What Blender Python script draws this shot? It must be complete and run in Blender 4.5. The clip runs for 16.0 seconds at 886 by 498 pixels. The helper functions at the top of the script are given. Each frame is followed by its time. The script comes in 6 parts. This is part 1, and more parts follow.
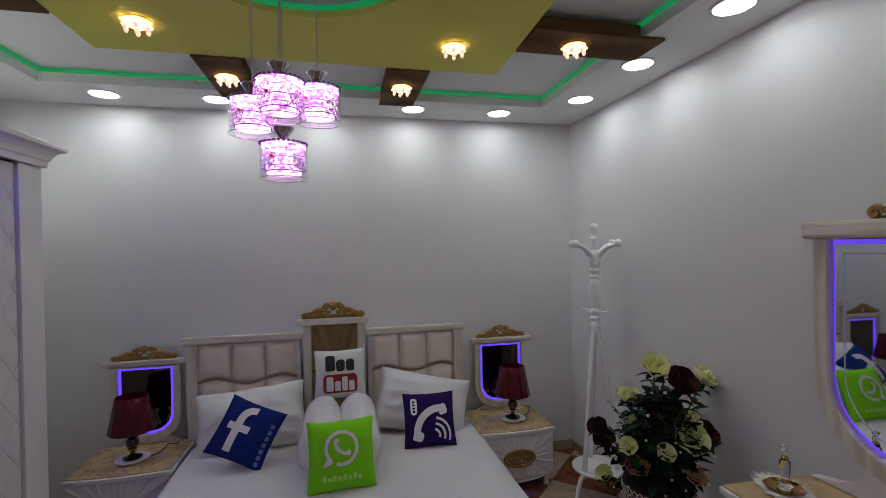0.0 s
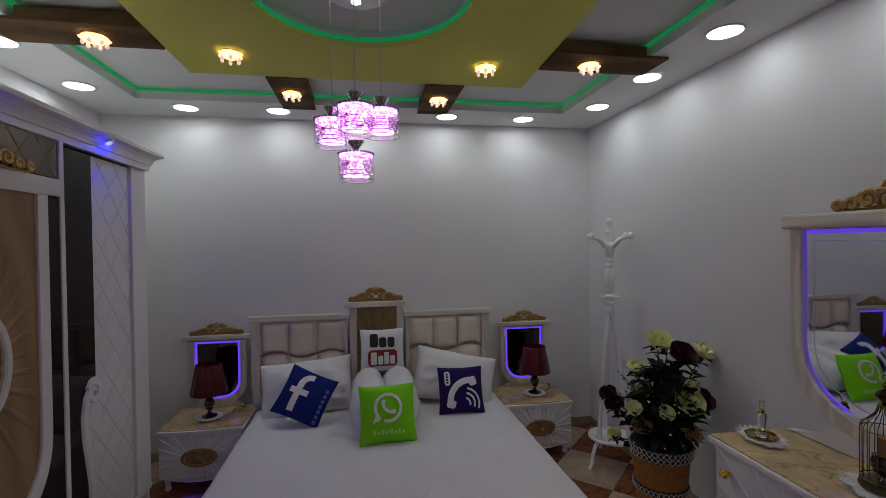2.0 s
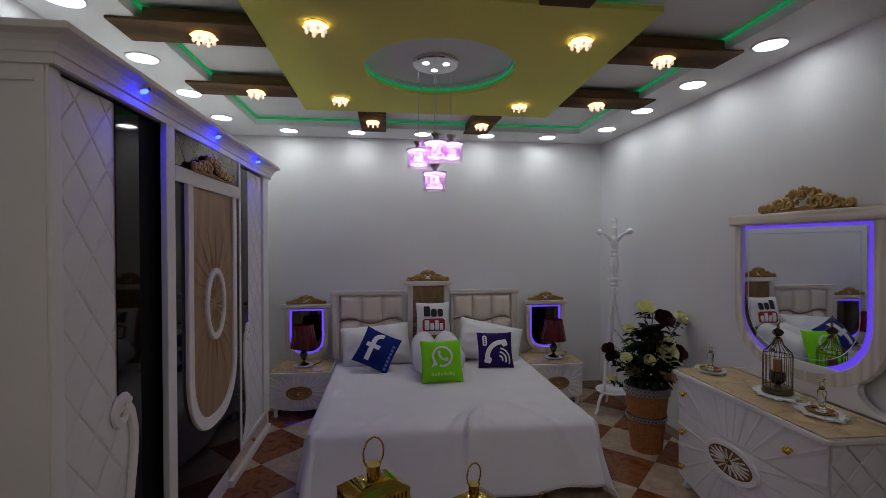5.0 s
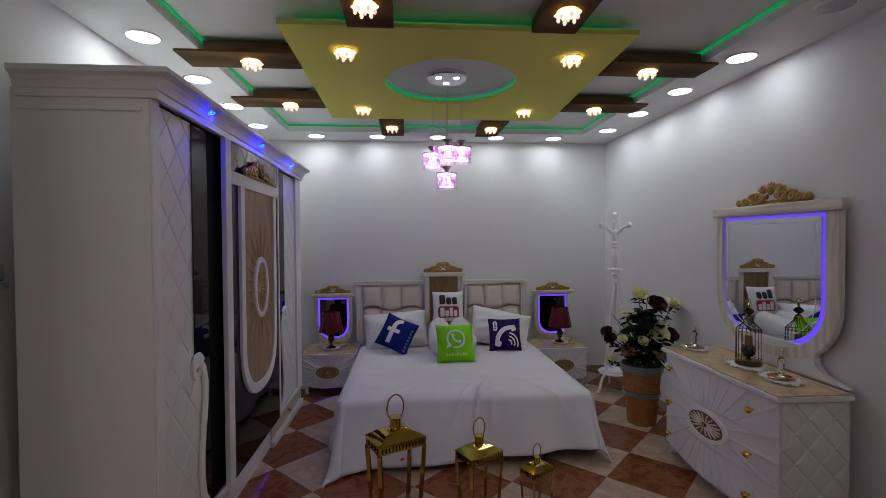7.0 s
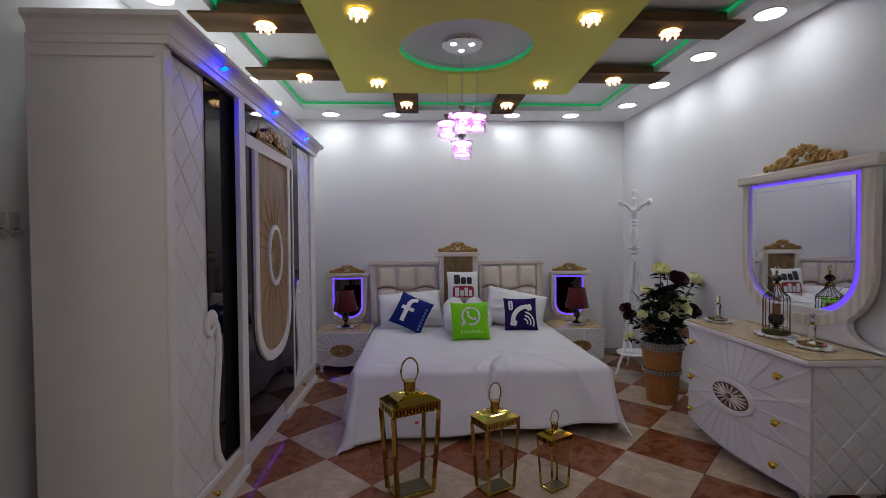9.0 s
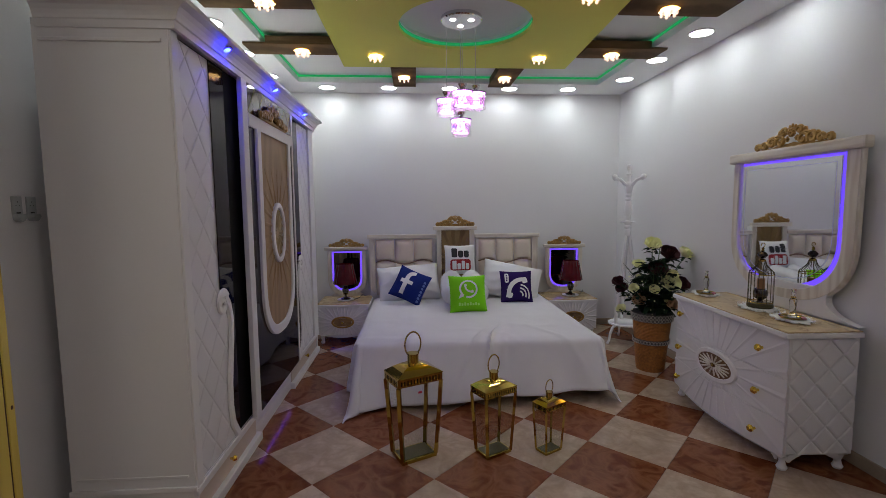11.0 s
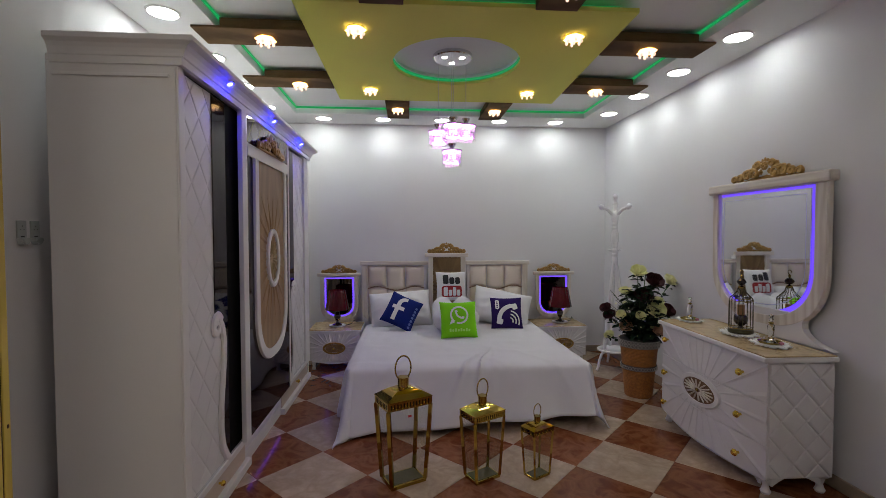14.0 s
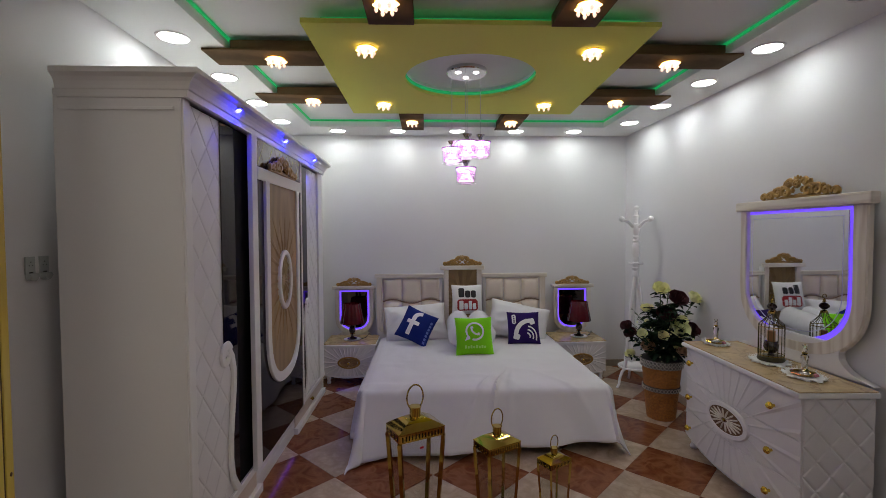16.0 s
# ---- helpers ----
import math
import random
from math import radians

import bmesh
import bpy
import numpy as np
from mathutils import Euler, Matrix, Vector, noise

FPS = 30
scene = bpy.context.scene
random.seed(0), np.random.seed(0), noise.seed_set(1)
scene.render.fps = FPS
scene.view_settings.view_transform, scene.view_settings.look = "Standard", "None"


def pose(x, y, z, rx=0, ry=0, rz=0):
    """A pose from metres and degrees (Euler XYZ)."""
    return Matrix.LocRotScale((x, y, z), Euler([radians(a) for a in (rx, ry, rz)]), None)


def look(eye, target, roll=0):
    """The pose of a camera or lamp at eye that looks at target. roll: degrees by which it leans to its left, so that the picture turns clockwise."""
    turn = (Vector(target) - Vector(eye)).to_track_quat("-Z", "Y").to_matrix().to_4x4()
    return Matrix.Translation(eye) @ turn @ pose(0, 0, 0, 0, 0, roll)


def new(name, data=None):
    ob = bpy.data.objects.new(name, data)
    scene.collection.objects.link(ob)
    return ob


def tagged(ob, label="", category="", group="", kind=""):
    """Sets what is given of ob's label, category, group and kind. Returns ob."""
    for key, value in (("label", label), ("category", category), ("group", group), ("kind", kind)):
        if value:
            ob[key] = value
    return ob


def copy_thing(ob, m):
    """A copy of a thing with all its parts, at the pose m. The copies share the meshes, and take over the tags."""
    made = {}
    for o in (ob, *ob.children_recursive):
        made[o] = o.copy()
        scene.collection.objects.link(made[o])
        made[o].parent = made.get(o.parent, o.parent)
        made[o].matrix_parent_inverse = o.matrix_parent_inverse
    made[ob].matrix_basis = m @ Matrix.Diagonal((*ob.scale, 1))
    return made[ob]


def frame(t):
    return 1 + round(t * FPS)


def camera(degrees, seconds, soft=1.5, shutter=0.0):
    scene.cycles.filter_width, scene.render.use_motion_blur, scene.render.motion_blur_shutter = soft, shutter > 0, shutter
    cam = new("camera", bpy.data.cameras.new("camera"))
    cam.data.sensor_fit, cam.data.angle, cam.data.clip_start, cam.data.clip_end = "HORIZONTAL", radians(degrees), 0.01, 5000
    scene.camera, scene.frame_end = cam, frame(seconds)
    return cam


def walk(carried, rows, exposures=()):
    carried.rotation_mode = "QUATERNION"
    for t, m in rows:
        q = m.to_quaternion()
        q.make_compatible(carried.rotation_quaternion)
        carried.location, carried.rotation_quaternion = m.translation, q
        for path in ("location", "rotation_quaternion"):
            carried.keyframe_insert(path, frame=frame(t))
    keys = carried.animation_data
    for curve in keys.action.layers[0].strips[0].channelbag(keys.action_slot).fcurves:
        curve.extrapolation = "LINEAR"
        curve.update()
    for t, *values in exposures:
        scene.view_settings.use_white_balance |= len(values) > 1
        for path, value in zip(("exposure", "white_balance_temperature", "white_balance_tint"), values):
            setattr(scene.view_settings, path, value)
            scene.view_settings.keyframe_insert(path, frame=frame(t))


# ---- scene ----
cam = camera(88.5, 16.0, soft=0.75)
PATH = [
    (0, (0.421, 0.212, 1.721), (0.861, 2.163, 1.703), -1.0),
    (0.5, (0.315, 0.145, 1.698), (0.736, 2.1, 1.676), -0.9),
    (1, (0.347, 0.068, 1.684), (0.745, 2.027, 1.657), -1.0),
    (1.5, (0.375, -0.095, 1.679), (0.744, 1.87, 1.657), -1.1),
    (2, (0.274, -0.177, 1.678), (0.616, 1.793, 1.652), -0.8),
    (2.5, (0.174, -0.274, 1.655), (0.495, 1.699, 1.631), -0.6),
    (3, (0.113, -0.46, 1.644), (0.416, 1.517, 1.622), -0.6),
    (3.5, (0.058, -0.703, 1.625), (0.332, 1.278, 1.604), -0.7),
    (4, (-0.015, -0.857, 1.612), (0.246, 1.125, 1.588), -0.5),
    (6.5, (-0.062, -1.46, 1.618), (0.125, 0.531, 1.581), -0.2),
    (7, (-0.052, -1.534, 1.576), (0.11, 0.459, 1.536), -0.4),
    (7.5, (-0.045, -1.56, 1.519), (0.11, 0.433, 1.478), -0.1),
    (8, (-0.047, -1.534, 1.455), (0.09, 0.461, 1.409), -0.4),
    (8.5, (-0.043, -1.488, 1.387), (0.077, 0.507, 1.339), -0.4),
    (9, (-0.054, -1.485, 1.376), (0.045, 0.512, 1.326), -0.4),
    (9.2, (-0.053, -1.498, 1.376), (0.037, 0.498, 1.288), -0.3),
    (11.3, (-0.118, -1.589, 1.445), (0.01, 0.398, 1.257), -0.5),
    (11.5, (-0.126, -1.601, 1.447), (0.002, 0.386, 1.265), -1.0),
    (11.6, (-0.12, -1.583, 1.433), (0.117, 0.395, 1.306), -0.8),
    (11.7, (-0.115, -1.568, 1.421), (0.21, 0.402, 1.34), -0.6),
    (11.8, (-0.114, -1.563, 1.417), (0.242, 0.404, 1.351), -0.5),
    (12, (-0.113, -1.561, 1.416), (0.252, 0.405, 1.355), -0.5),
    (12.5, (-0.107, -1.564, 1.432), (0.223, 0.407, 1.376), -0.5),
    (13, (-0.108, -1.602, 1.45), (0.163, 0.378, 1.394), -0.4),
    (13.5, (-0.105, -1.632, 1.444), (0.107, 0.356, 1.384), -0.2),
    (14, (-0.093, -1.656, 1.432), (0.065, 0.337, 1.366), -0.1),
    (14.5, (-0.073, -1.661, 1.388), (0.059, 0.333, 1.323), -0.1),
    (15, (-0.052, -1.662, 1.336), (0.064, 0.333, 1.27), -0.1),
    (15.5, (-0.021, -1.667, 1.319), (0.079, 0.329, 1.249), -0.1),
    (15.7, (-0.03, -1.645, 1.385), (0.066, 0.353, 1.316), -0.1),
    (15.8, (-0.037, -1.62, 1.447), (0.05, 0.377, 1.378), -0.2),
    (15.9, (-0.047, -1.593, 1.53), (0.033, 0.404, 1.461), -0.25),
    (16, (-0.054, -1.575, 1.579), (0.023, 0.422, 1.51), -0.3),
]
STOPS = [(0.0, -0.32, 6600, 16), (0.5, -0.58, 6600, 16), (1.0, -0.70, 6600, 16), (1.5, -0.69, 6600, 16), (2.5, -0.63, 6560, 16), (3.5, -0.62, 6540, 16), (4.0, -0.60, 6530, 16), (6.5, -0.20, 6450, 17), (7.5, -0.16, 6420, 17), (8.5, 0.08, 6350, 18), (9.0, 0.11, 6380, 17), (11.5, 0.17, 6580, 15), (16.0, 0.19, 6760, 14)]
walk(cam, [(t, look(eye, target, roll)) for t, eye, target, roll in PATH], STOPS)

# ---- exposure and dim surroundings ----
world = bpy.data.worlds.new("world")
scene.world = world
world.use_nodes = True
world.node_tree.nodes["Background"].inputs[0].default_value = (0.5, 0.52, 0.56, 1)
world.node_tree.nodes["Background"].inputs[1].default_value = 0.03

DOWNLIGHT, ROSETTE, GREEN, VIOLET, PENDANT = 36.0, 4.0, 0.62, 1.35, 9.0


# ---- materials ----
def mat(name, col, rough=0.5, metal=0.0, vary=0.12, scale=6.0, bump=0.1, fine=90.0, spec=0.5, coat=0.0, stretch=(1, 1, 1), sheen=0.0, rnd=0.0):
    """A surface with broad and fine variation of colour, gloss and relief."""
    m = bpy.data.materials.new(name)
    m.use_nodes = True
    nt = m.node_tree
    b = nt.nodes["Principled BSDF"]
    tc = nt.nodes.new("ShaderNodeTexCoord")
    mp = nt.nodes.new("ShaderNodeMapping")
    mp.inputs["Scale"].default_value = stretch
    nt.links.new(tc.outputs["Object"], mp.inputs[0])
    n1 = nt.nodes.new("ShaderNodeTexNoise")
    n1.inputs["Scale"].default_value, n1.inputs["Detail"].default_value = scale, 5
    n2 = nt.nodes.new("ShaderNodeTexNoise")
    n2.inputs["Scale"].default_value, n2.inputs["Detail"].default_value = fine, 3
    nt.links.new(mp.outputs[0], n1.inputs[0])
    nt.links.new(mp.outputs[0], n2.inputs[0])
    r = nt.nodes.new("ShaderNodeValToRGB")
    lo = [max(0, c * (1 - vary)) for c in col]
    hi = [min(1, c * (1 + vary)) for c in col]
    r.color_ramp.elements[0].color, r.color_ramp.elements[0].position = (*lo, 1), 0.3
    r.color_ramp.elements[1].color, r.color_ramp.elements[1].position = (*hi, 1), 0.7
    mx = nt.nodes.new("ShaderNodeMix")
    mx.inputs[0].default_value = 0.35
    nt.links.new(n1.outputs[0], mx.inputs[2])
    nt.links.new(n2.outputs[0], mx.inputs[3])
    nt.links.new(mx.outputs[0], r.inputs[0])
    out = r.outputs[0]
    if rnd:
        oi = nt.nodes.new("ShaderNodeObjectInfo")
        hs = nt.nodes.new("ShaderNodeHueSaturation")
        mr = nt.nodes.new("ShaderNodeMapRange")
        mr.inputs[3].default_value, mr.inputs[4].default_value = 1 - rnd, 1 + rnd
        nt.links.new(oi.outputs["Random"], mr.inputs[0])
        nt.links.new(mr.outputs[0], hs.inputs["Value"])
        nt.links.new(out, hs.inputs["Color"])
        out = hs.outputs[0]
    nt.links.new(out, b.inputs["Base Color"])
    rr = nt.nodes.new("ShaderNodeMapRange")
    rr.inputs[3].default_value, rr.inputs[4].default_value = max(0.02, rough * 0.82), min(1, rough * 1.18)
    nt.links.new(n1.outputs[0], rr.inputs[0])
    nt.links.new(rr.outputs[0], b.inputs["Roughness"])
    b.inputs["Metallic"].default_value = metal
    b.inputs["Specular IOR Level"].default_value = spec
    b.inputs["Coat Weight"].default_value = coat
    b.inputs["Sheen Weight"].default_value = sheen
    if bump:
        bp = nt.nodes.new("ShaderNodeBump")
        bp.inputs["Strength"].default_value, bp.inputs["Distance"].default_value = bump, 0.003
        nt.links.new(mx.outputs[0], bp.inputs["Height"])
        nt.links.new(bp.outputs[0], b.inputs["Normal"])
    return m


def glow(name, col, strength):
    m = bpy.data.materials.new(name)
    m.use_nodes = True
    b = m.node_tree.nodes["Principled BSDF"]
    b.inputs["Base Color"].default_value = (*[0.8 * c for c in col], 1)
    b.inputs["Emission Color"].default_value = (*col, 1)
    b.inputs["Emission Strength"].default_value = strength
    return m


def glass(name, tint=(1, 1, 1), rough=0.02, ior=1.45):
    m = bpy.data.materials.new(name)
    m.use_nodes = True
    b = m.node_tree.nodes["Principled BSDF"]
    b.inputs["Base Color"].default_value = (*tint, 1)
    b.inputs["Roughness"].default_value = rough
    b.inputs["Transmission Weight"].default_value = 1
    b.inputs["IOR"].default_value = ior
    return m


def pane(name, tint, gloss):
    """A thin clear sheet that bends no light."""
    m = bpy.data.materials.new(name)
    m.use_nodes = True
    nt = m.node_tree
    nt.nodes.remove(nt.nodes["Principled BSDF"])
    t, g, x = nt.nodes.new("ShaderNodeBsdfTransparent"), nt.nodes.new("ShaderNodeBsdfGlossy"), nt.nodes.new("ShaderNodeMixShader")
    t.inputs[0].default_value = (*tint, 1)
    g.inputs["Roughness"].default_value, x.inputs[0].default_value = 0.02, gloss
    nt.links.new(t.outputs[0], x.inputs[1])
    nt.links.new(g.outputs[0], x.inputs[2])
    nt.links.new(x.outputs[0], nt.nodes["Material Output"].inputs[0])
    return m


def wood(name, dark, light, scale=3.0, stretch=(1, 1, 0.08), rough=0.45, rings=5.0, bump=0.15, coat=0.0, spec=0.4):
    """Grained wood: long distorted bands along the board, with fine pores."""
    m = bpy.data.materials.new(name)
    m.use_nodes = True
    nt = m.node_tree
    b = nt.nodes["Principled BSDF"]
    tc = nt.nodes.new("ShaderNodeTexCoord")
    mp = nt.nodes.new("ShaderNodeMapping")
    mp.inputs["Scale"].default_value = stretch
    nt.links.new(tc.outputs["Object"], mp.inputs[0])
    w = nt.nodes.new("ShaderNodeTexWave")
    w.wave_type = "RINGS"
    w.inputs["Scale"].default_value, w.inputs["Distortion"].default_value = scale, rings
    w.inputs["Detail"].default_value, w.inputs["Detail Scale"].default_value = 4, 2.0
    n = nt.nodes.new("ShaderNodeTexNoise")
    n.inputs["Scale"].default_value, n.inputs["Detail"].default_value = 60, 4
    nt.links.new(mp.outputs[0], w.inputs[0])
    nt.links.new(mp.outputs[0], n.inputs[0])
    mx = nt.nodes.new("ShaderNodeMix")
    mx.inputs[0].default_value = 0.4
    nt.links.new(w.outputs[1], mx.inputs[2])
    nt.links.new(n.outputs[0], mx.inputs[3])
    r = nt.nodes.new("ShaderNodeValToRGB")
    r.color_ramp.elements[0].color, r.color_ramp.elements[0].position = (*dark, 1), 0.2
    r.color_ramp.elements[1].color, r.color_ramp.elements[1].position = (*light, 1), 0.75
    nt.links.new(mx.outputs[0], r.inputs[0])
    nt.links.new(r.outputs[0], b.inputs["Base Color"])
    b.inputs["Roughness"].default_value = rough
    b.inputs["Specular IOR Level"].default_value = spec
    b.inputs["Coat Weight"].default_value = coat
    bp = nt.nodes.new("ShaderNodeBump")
    bp.inputs["Strength"].default_value, bp.inputs["Distance"].default_value = bump, 0.002
    nt.links.new(mx.outputs[0], bp.inputs["Height"])
    nt.links.new(bp.outputs[0], b.inputs["Normal"])
    return m


def marble(name, base, vein, rough=0.15, scale=3.0, rnd=0.0, vein_w=0.06, spec=0.5):
    """Polished stone with cloudy patches and thin dark veins."""
    m = mat(name, base, rough, vary=0.22, scale=scale * 2.2, bump=0.02, fine=40, spec=spec, rnd=rnd)
    nt = m.node_tree
    b = nt.nodes["Principled BSDF"]
    tc = nt.nodes.new("ShaderNodeTexCoord")
    n = nt.nodes.new("ShaderNodeTexNoise")
    n.inputs["Scale"].default_value, n.inputs["Detail"].default_value, n.inputs["Distortion"].default_value = scale, 8, 1.2
    nt.links.new(tc.outputs["Object"], n.inputs[0])
    if rnd:
        oi = nt.nodes.new("ShaderNodeObjectInfo")
        vm = nt.nodes.new("ShaderNodeVectorMath")
        vm.operation = "MULTIPLY_ADD"
        vm.inputs[1].default_value = (1, 1, 1)
        cx = nt.nodes.new("ShaderNodeCombineXYZ")
        mu = nt.nodes.new("ShaderNodeMath")
        mu.operation = "MULTIPLY"
        mu.inputs[1].default_value = 40
        nt.links.new(oi.outputs["Random"], mu.inputs[0])
        nt.links.new(mu.outputs[0], cx.inputs[0])
        nt.links.new(mu.outputs[0], cx.inputs[2])
        nt.links.new(tc.outputs["Object"], vm.inputs[0])
        nt.links.new(cx.outputs[0], vm.inputs[2])
        for q in nt.nodes:
            if q.type == "TEX_NOISE":
                nt.links.new(vm.outputs[0], q.inputs[0])
    r = nt.nodes.new("ShaderNodeValToRGB")
    r.color_ramp.elements[0].position, r.color_ramp.elements[0].color = 0.5 - vein_w, (0, 0, 0, 1)
    r.color_ramp.elements[1].position, r.color_ramp.elements[1].color = 0.5, (1, 1, 1, 1)
    e = r.color_ramp.elements.new(0.5 + vein_w)
    e.color = (0, 0, 0, 1)
    nt.links.new(n.outputs[0], r.inputs[0])
    old = b.inputs["Base Color"].links[0].from_socket
    mx = nt.nodes.new("ShaderNodeMix")
    mx.data_type = "RGBA"
    mx.inputs[7].default_value = (*vein, 1)
    f = nt.nodes.new("ShaderNodeMath")
    f.operation = "MULTIPLY"
    f.inputs[1].default_value = 0.45
    nt.links.new(r.outputs[0], f.inputs[0])
    nt.links.new(f.outputs[0], mx.inputs[0])
    nt.links.new(old, mx.inputs[6])
    nt.links.new(mx.outputs[2], b.inputs["Base Color"])
    return m


WALL = mat("wall_paint", (0.71, 0.70, 0.71), 0.62, vary=0.03, scale=1.2, bump=0.06, fine=160)
CEIL = mat("ceiling_paint", (0.78, 0.78, 0.77), 0.7, vary=0.02, scale=1.0, bump=0.03)
YELLOW = mat("chartreuse_paint", (0.74, 0.75, 0.165), 0.75, spec=0.15, vary=0.04, scale=1.5, bump=0.04)
BROWN = wood("dark_walnut", (0.085, 0.049, 0.022), (0.145, 0.088, 0.042), 4, (0.3, 0.3, 1), 0.75, spec=0.1)
WHITE = mat("white_lacquer", (0.74, 0.72, 0.72), 0.35, vary=0.015, scale=3, bump=0.01)
GLOSS_WHITE = mat("white_gloss_paint", (0.85, 0.84, 0.85), 0.25, vary=0.02, scale=5, bump=0.03, coat=0.3)
ASH = wood("whitewashed_ash", (0.60, 0.53, 0.45), (0.73, 0.68, 0.60), 4, (1, 1, 0.10), 0.45, 14, 0.05)
ASH_H = wood("whitewashed_ash_rail", (0.60, 0.53, 0.45), (0.73, 0.68, 0.60), 4, (0.10, 0.10, 1), 0.45, 14, 0.05)
QUILT = mat("white_panel", (0.70, 0.68, 0.69), 0.33, vary=0.03, bump=0.03)
LEATHER = mat("cream_leatherette", (0.72, 0.635, 0.535), 0.36, vary=0.05, scale=4, bump=0.18, fine=240)
TANWOOD = wood("tan_veneer", (0.255, 0.150, 0.064), (0.335, 0.205, 0.092), 4, (1, 1, 0.15), 0.4)
OCHRE = mat("ochre_panel", (0.27, 0.18, 0.075), 0.4, metal=0.25, vary=0.12, bump=0.05)
GOLD = mat("antique_gold", (0.37, 0.215, 0.06), 0.36, metal=0.6, vary=0.25, scale=30, bump=0.12)
BRASS_DARK = mat("dark_brass", (0.075, 0.065, 0.025), 0.35, metal=0.5, vary=0.2, scale=12, bump=0.05)
DARKOAK = mat("dark_oak", (0.14, 0.065, 0.022), 0.5, vary=0.2)
PIPING = mat("tan_piping", (0.30, 0.20, 0.13), 0.5)
BRASS = mat("polished_brass", (0.47, 0.335, 0.07), 0.06, metal=1.0, vary=0.08, scale=12, bump=0.03)
DARKGLASS = mat("bronze_black_glass", (0.007, 0.005, 0.004), 0.04, vary=0.05, bump=0.0, spec=0.2)
DARKGLASS.node_tree.nodes["Principled BSDF"].inputs["Specular Tint"].default_value = (1.0, 0.74, 0.56, 1)
BLACK = mat("matte_black", (0.004, 0.0035, 0.003), 0.6, vary=0.1, bump=0.02, spec=0.05)
MIRROR = mat("silvered_glass", (0.82, 0.84, 0.85), 0.02, metal=1.0, vary=0.01, bump=0.0)
SMOKED = mat("smoked_glass", (0.115, 0.092, 0.070), 0.03, metal=1.0, vary=0.03, bump=0.0)
LINEN = mat("white_bedspread", (0.68, 0.66, 0.68), 0.85, vary=0.03, scale=5, bump=0.4, fine=420, sheen=0.2)
COTTON = mat("white_cotton", (0.70, 0.69, 0.69), 0.85, vary=0.03, scale=6, bump=0.2, fine=350, sheen=0.2)
BAGGED = mat("bagged_quilt", (0.68, 0.67, 0.69), 0.4, vary=0.05, scale=9, bump=0.6, fine=40, coat=0.5)
BLUE = mat("royal_blue_plush", (0.006, 0.018, 0.15), 0.85, vary=0.15, bump=0.25, fine=300, spec=0.2)
PURPLE = mat("deep_violet_plush", (0.020, 0.006, 0.085), 0.85, vary=0.15, bump=0.25, fine=300, spec=0.2)
LIME = mat("lime_plush", (0.20, 0.66, 0.012), 0.8, vary=0.08, bump=0.25, fine=300, spec=0.2)
PRINTWHITE = mat("white_print", (0.72, 0.72, 0.72), 0.7, vary=0.03, bump=0.05)
PRINTBLACK = mat("black_print", (0.014, 0.014, 0.015), 0.7, vary=0.05, bump=0.05)
PRINTRED = mat("red_print", (0.32, 0.012, 0.014), 0.7, vary=0.05, bump=0.05)
PALE_LIME = mat("pale_lime_print", (0.42, 0.78, 0.18), 0.7, vary=0.03, bump=0.05)
WINE = mat("wine_red_fabric", (0.085, 0.003, 0.007), 0.20, vary=0.3, scale=10, bump=0.12, fine=120, coat=0.2, spec=0.35)
MARBLETOP = marble("beige_marble", (0.54, 0.39, 0.20), (0.13, 0.07, 0.03), 0.12, 5.0, vein_w=0.032)
TILE_BROWN = marble("brown_tile", (0.145, 0.040, 0.015), (0.36, 0.150, 0.065), 0.12, 6.5, rnd=0.12, vein_w=0.15, spec=0.20)
TILE_BEIGE = marble("beige_tile", (0.46, 0.345, 0.255), (0.30, 0.20, 0.135), 0.12, 4.5, rnd=0.06, vein_w=0.10, spec=0.25)
PALEWOOD = mat("pale_wood", (0.58, 0.475, 0.40), 0.4, vary=0.08, scale=5, bump=0.05, stretch=(1, 0.2, 1))
GROUT = mat("grout", (0.22, 0.16, 0.12), 0.8)
SKIRT = mat("beige_skirting_tile", (0.36, 0.29, 0.22), 0.25, vary=0.12)
PINE = wood("varnished_pine", (0.50, 0.34, 0.045), (0.68, 0.52, 0.11), 3, (1, 1, 0.06), 0.3, 3, coat=0.3)
PINE_GROOVE = mat("pine_groove", (0.07, 0.03, 0.008), 0.6)
KNOT = mat("pine_knot", (0.07, 0.03, 0.01), 0.5)
CHROME = mat("chrome", (0.70, 0.70, 0.72), 0.08, metal=1.0, vary=0.03, bump=0.0)
PLASTIC = mat("grey_white_plastic", (0.40, 0.425, 0.43), 0.35, vary=0.03)
RATTAN = mat("woven_rattan", (0.36, 0.135, 0.024), 0.65, vary=0.45, scale=60, bump=1.0, fine=220)
ROPE_BLACK = mat("black_braid", (0.02, 0.017, 0.015), 0.6, vary=0.2)
ROPE_WHITE = mat("white_braid", (0.55, 0.51, 0.46), 0.6, vary=0.1)
LEAF = mat("dark_green_leaf", (0.008, 0.025, 0.009), 0.6, spec=0.2, vary=0.4, scale=12, bump=0.1)
STEM = mat("green_stem", (0.05, 0.09, 0.03), 0.6, vary=0.3)
ROSE_YELLOW = mat("pale_yellow_petal", (0.90, 0.90, 0.50), 0.6, vary=0.12, scale=12, bump=0.05)
ROSE_RED = mat("dark_red_petal", (0.055, 0.006, 0.010), 0.65, vary=0.3, scale=12, bump=0.05)
ROSE_PEACH = mat("peach_petal", (0.58, 0.36, 0.22), 0.6, vary=0.15, scale=12, bump=0.05)
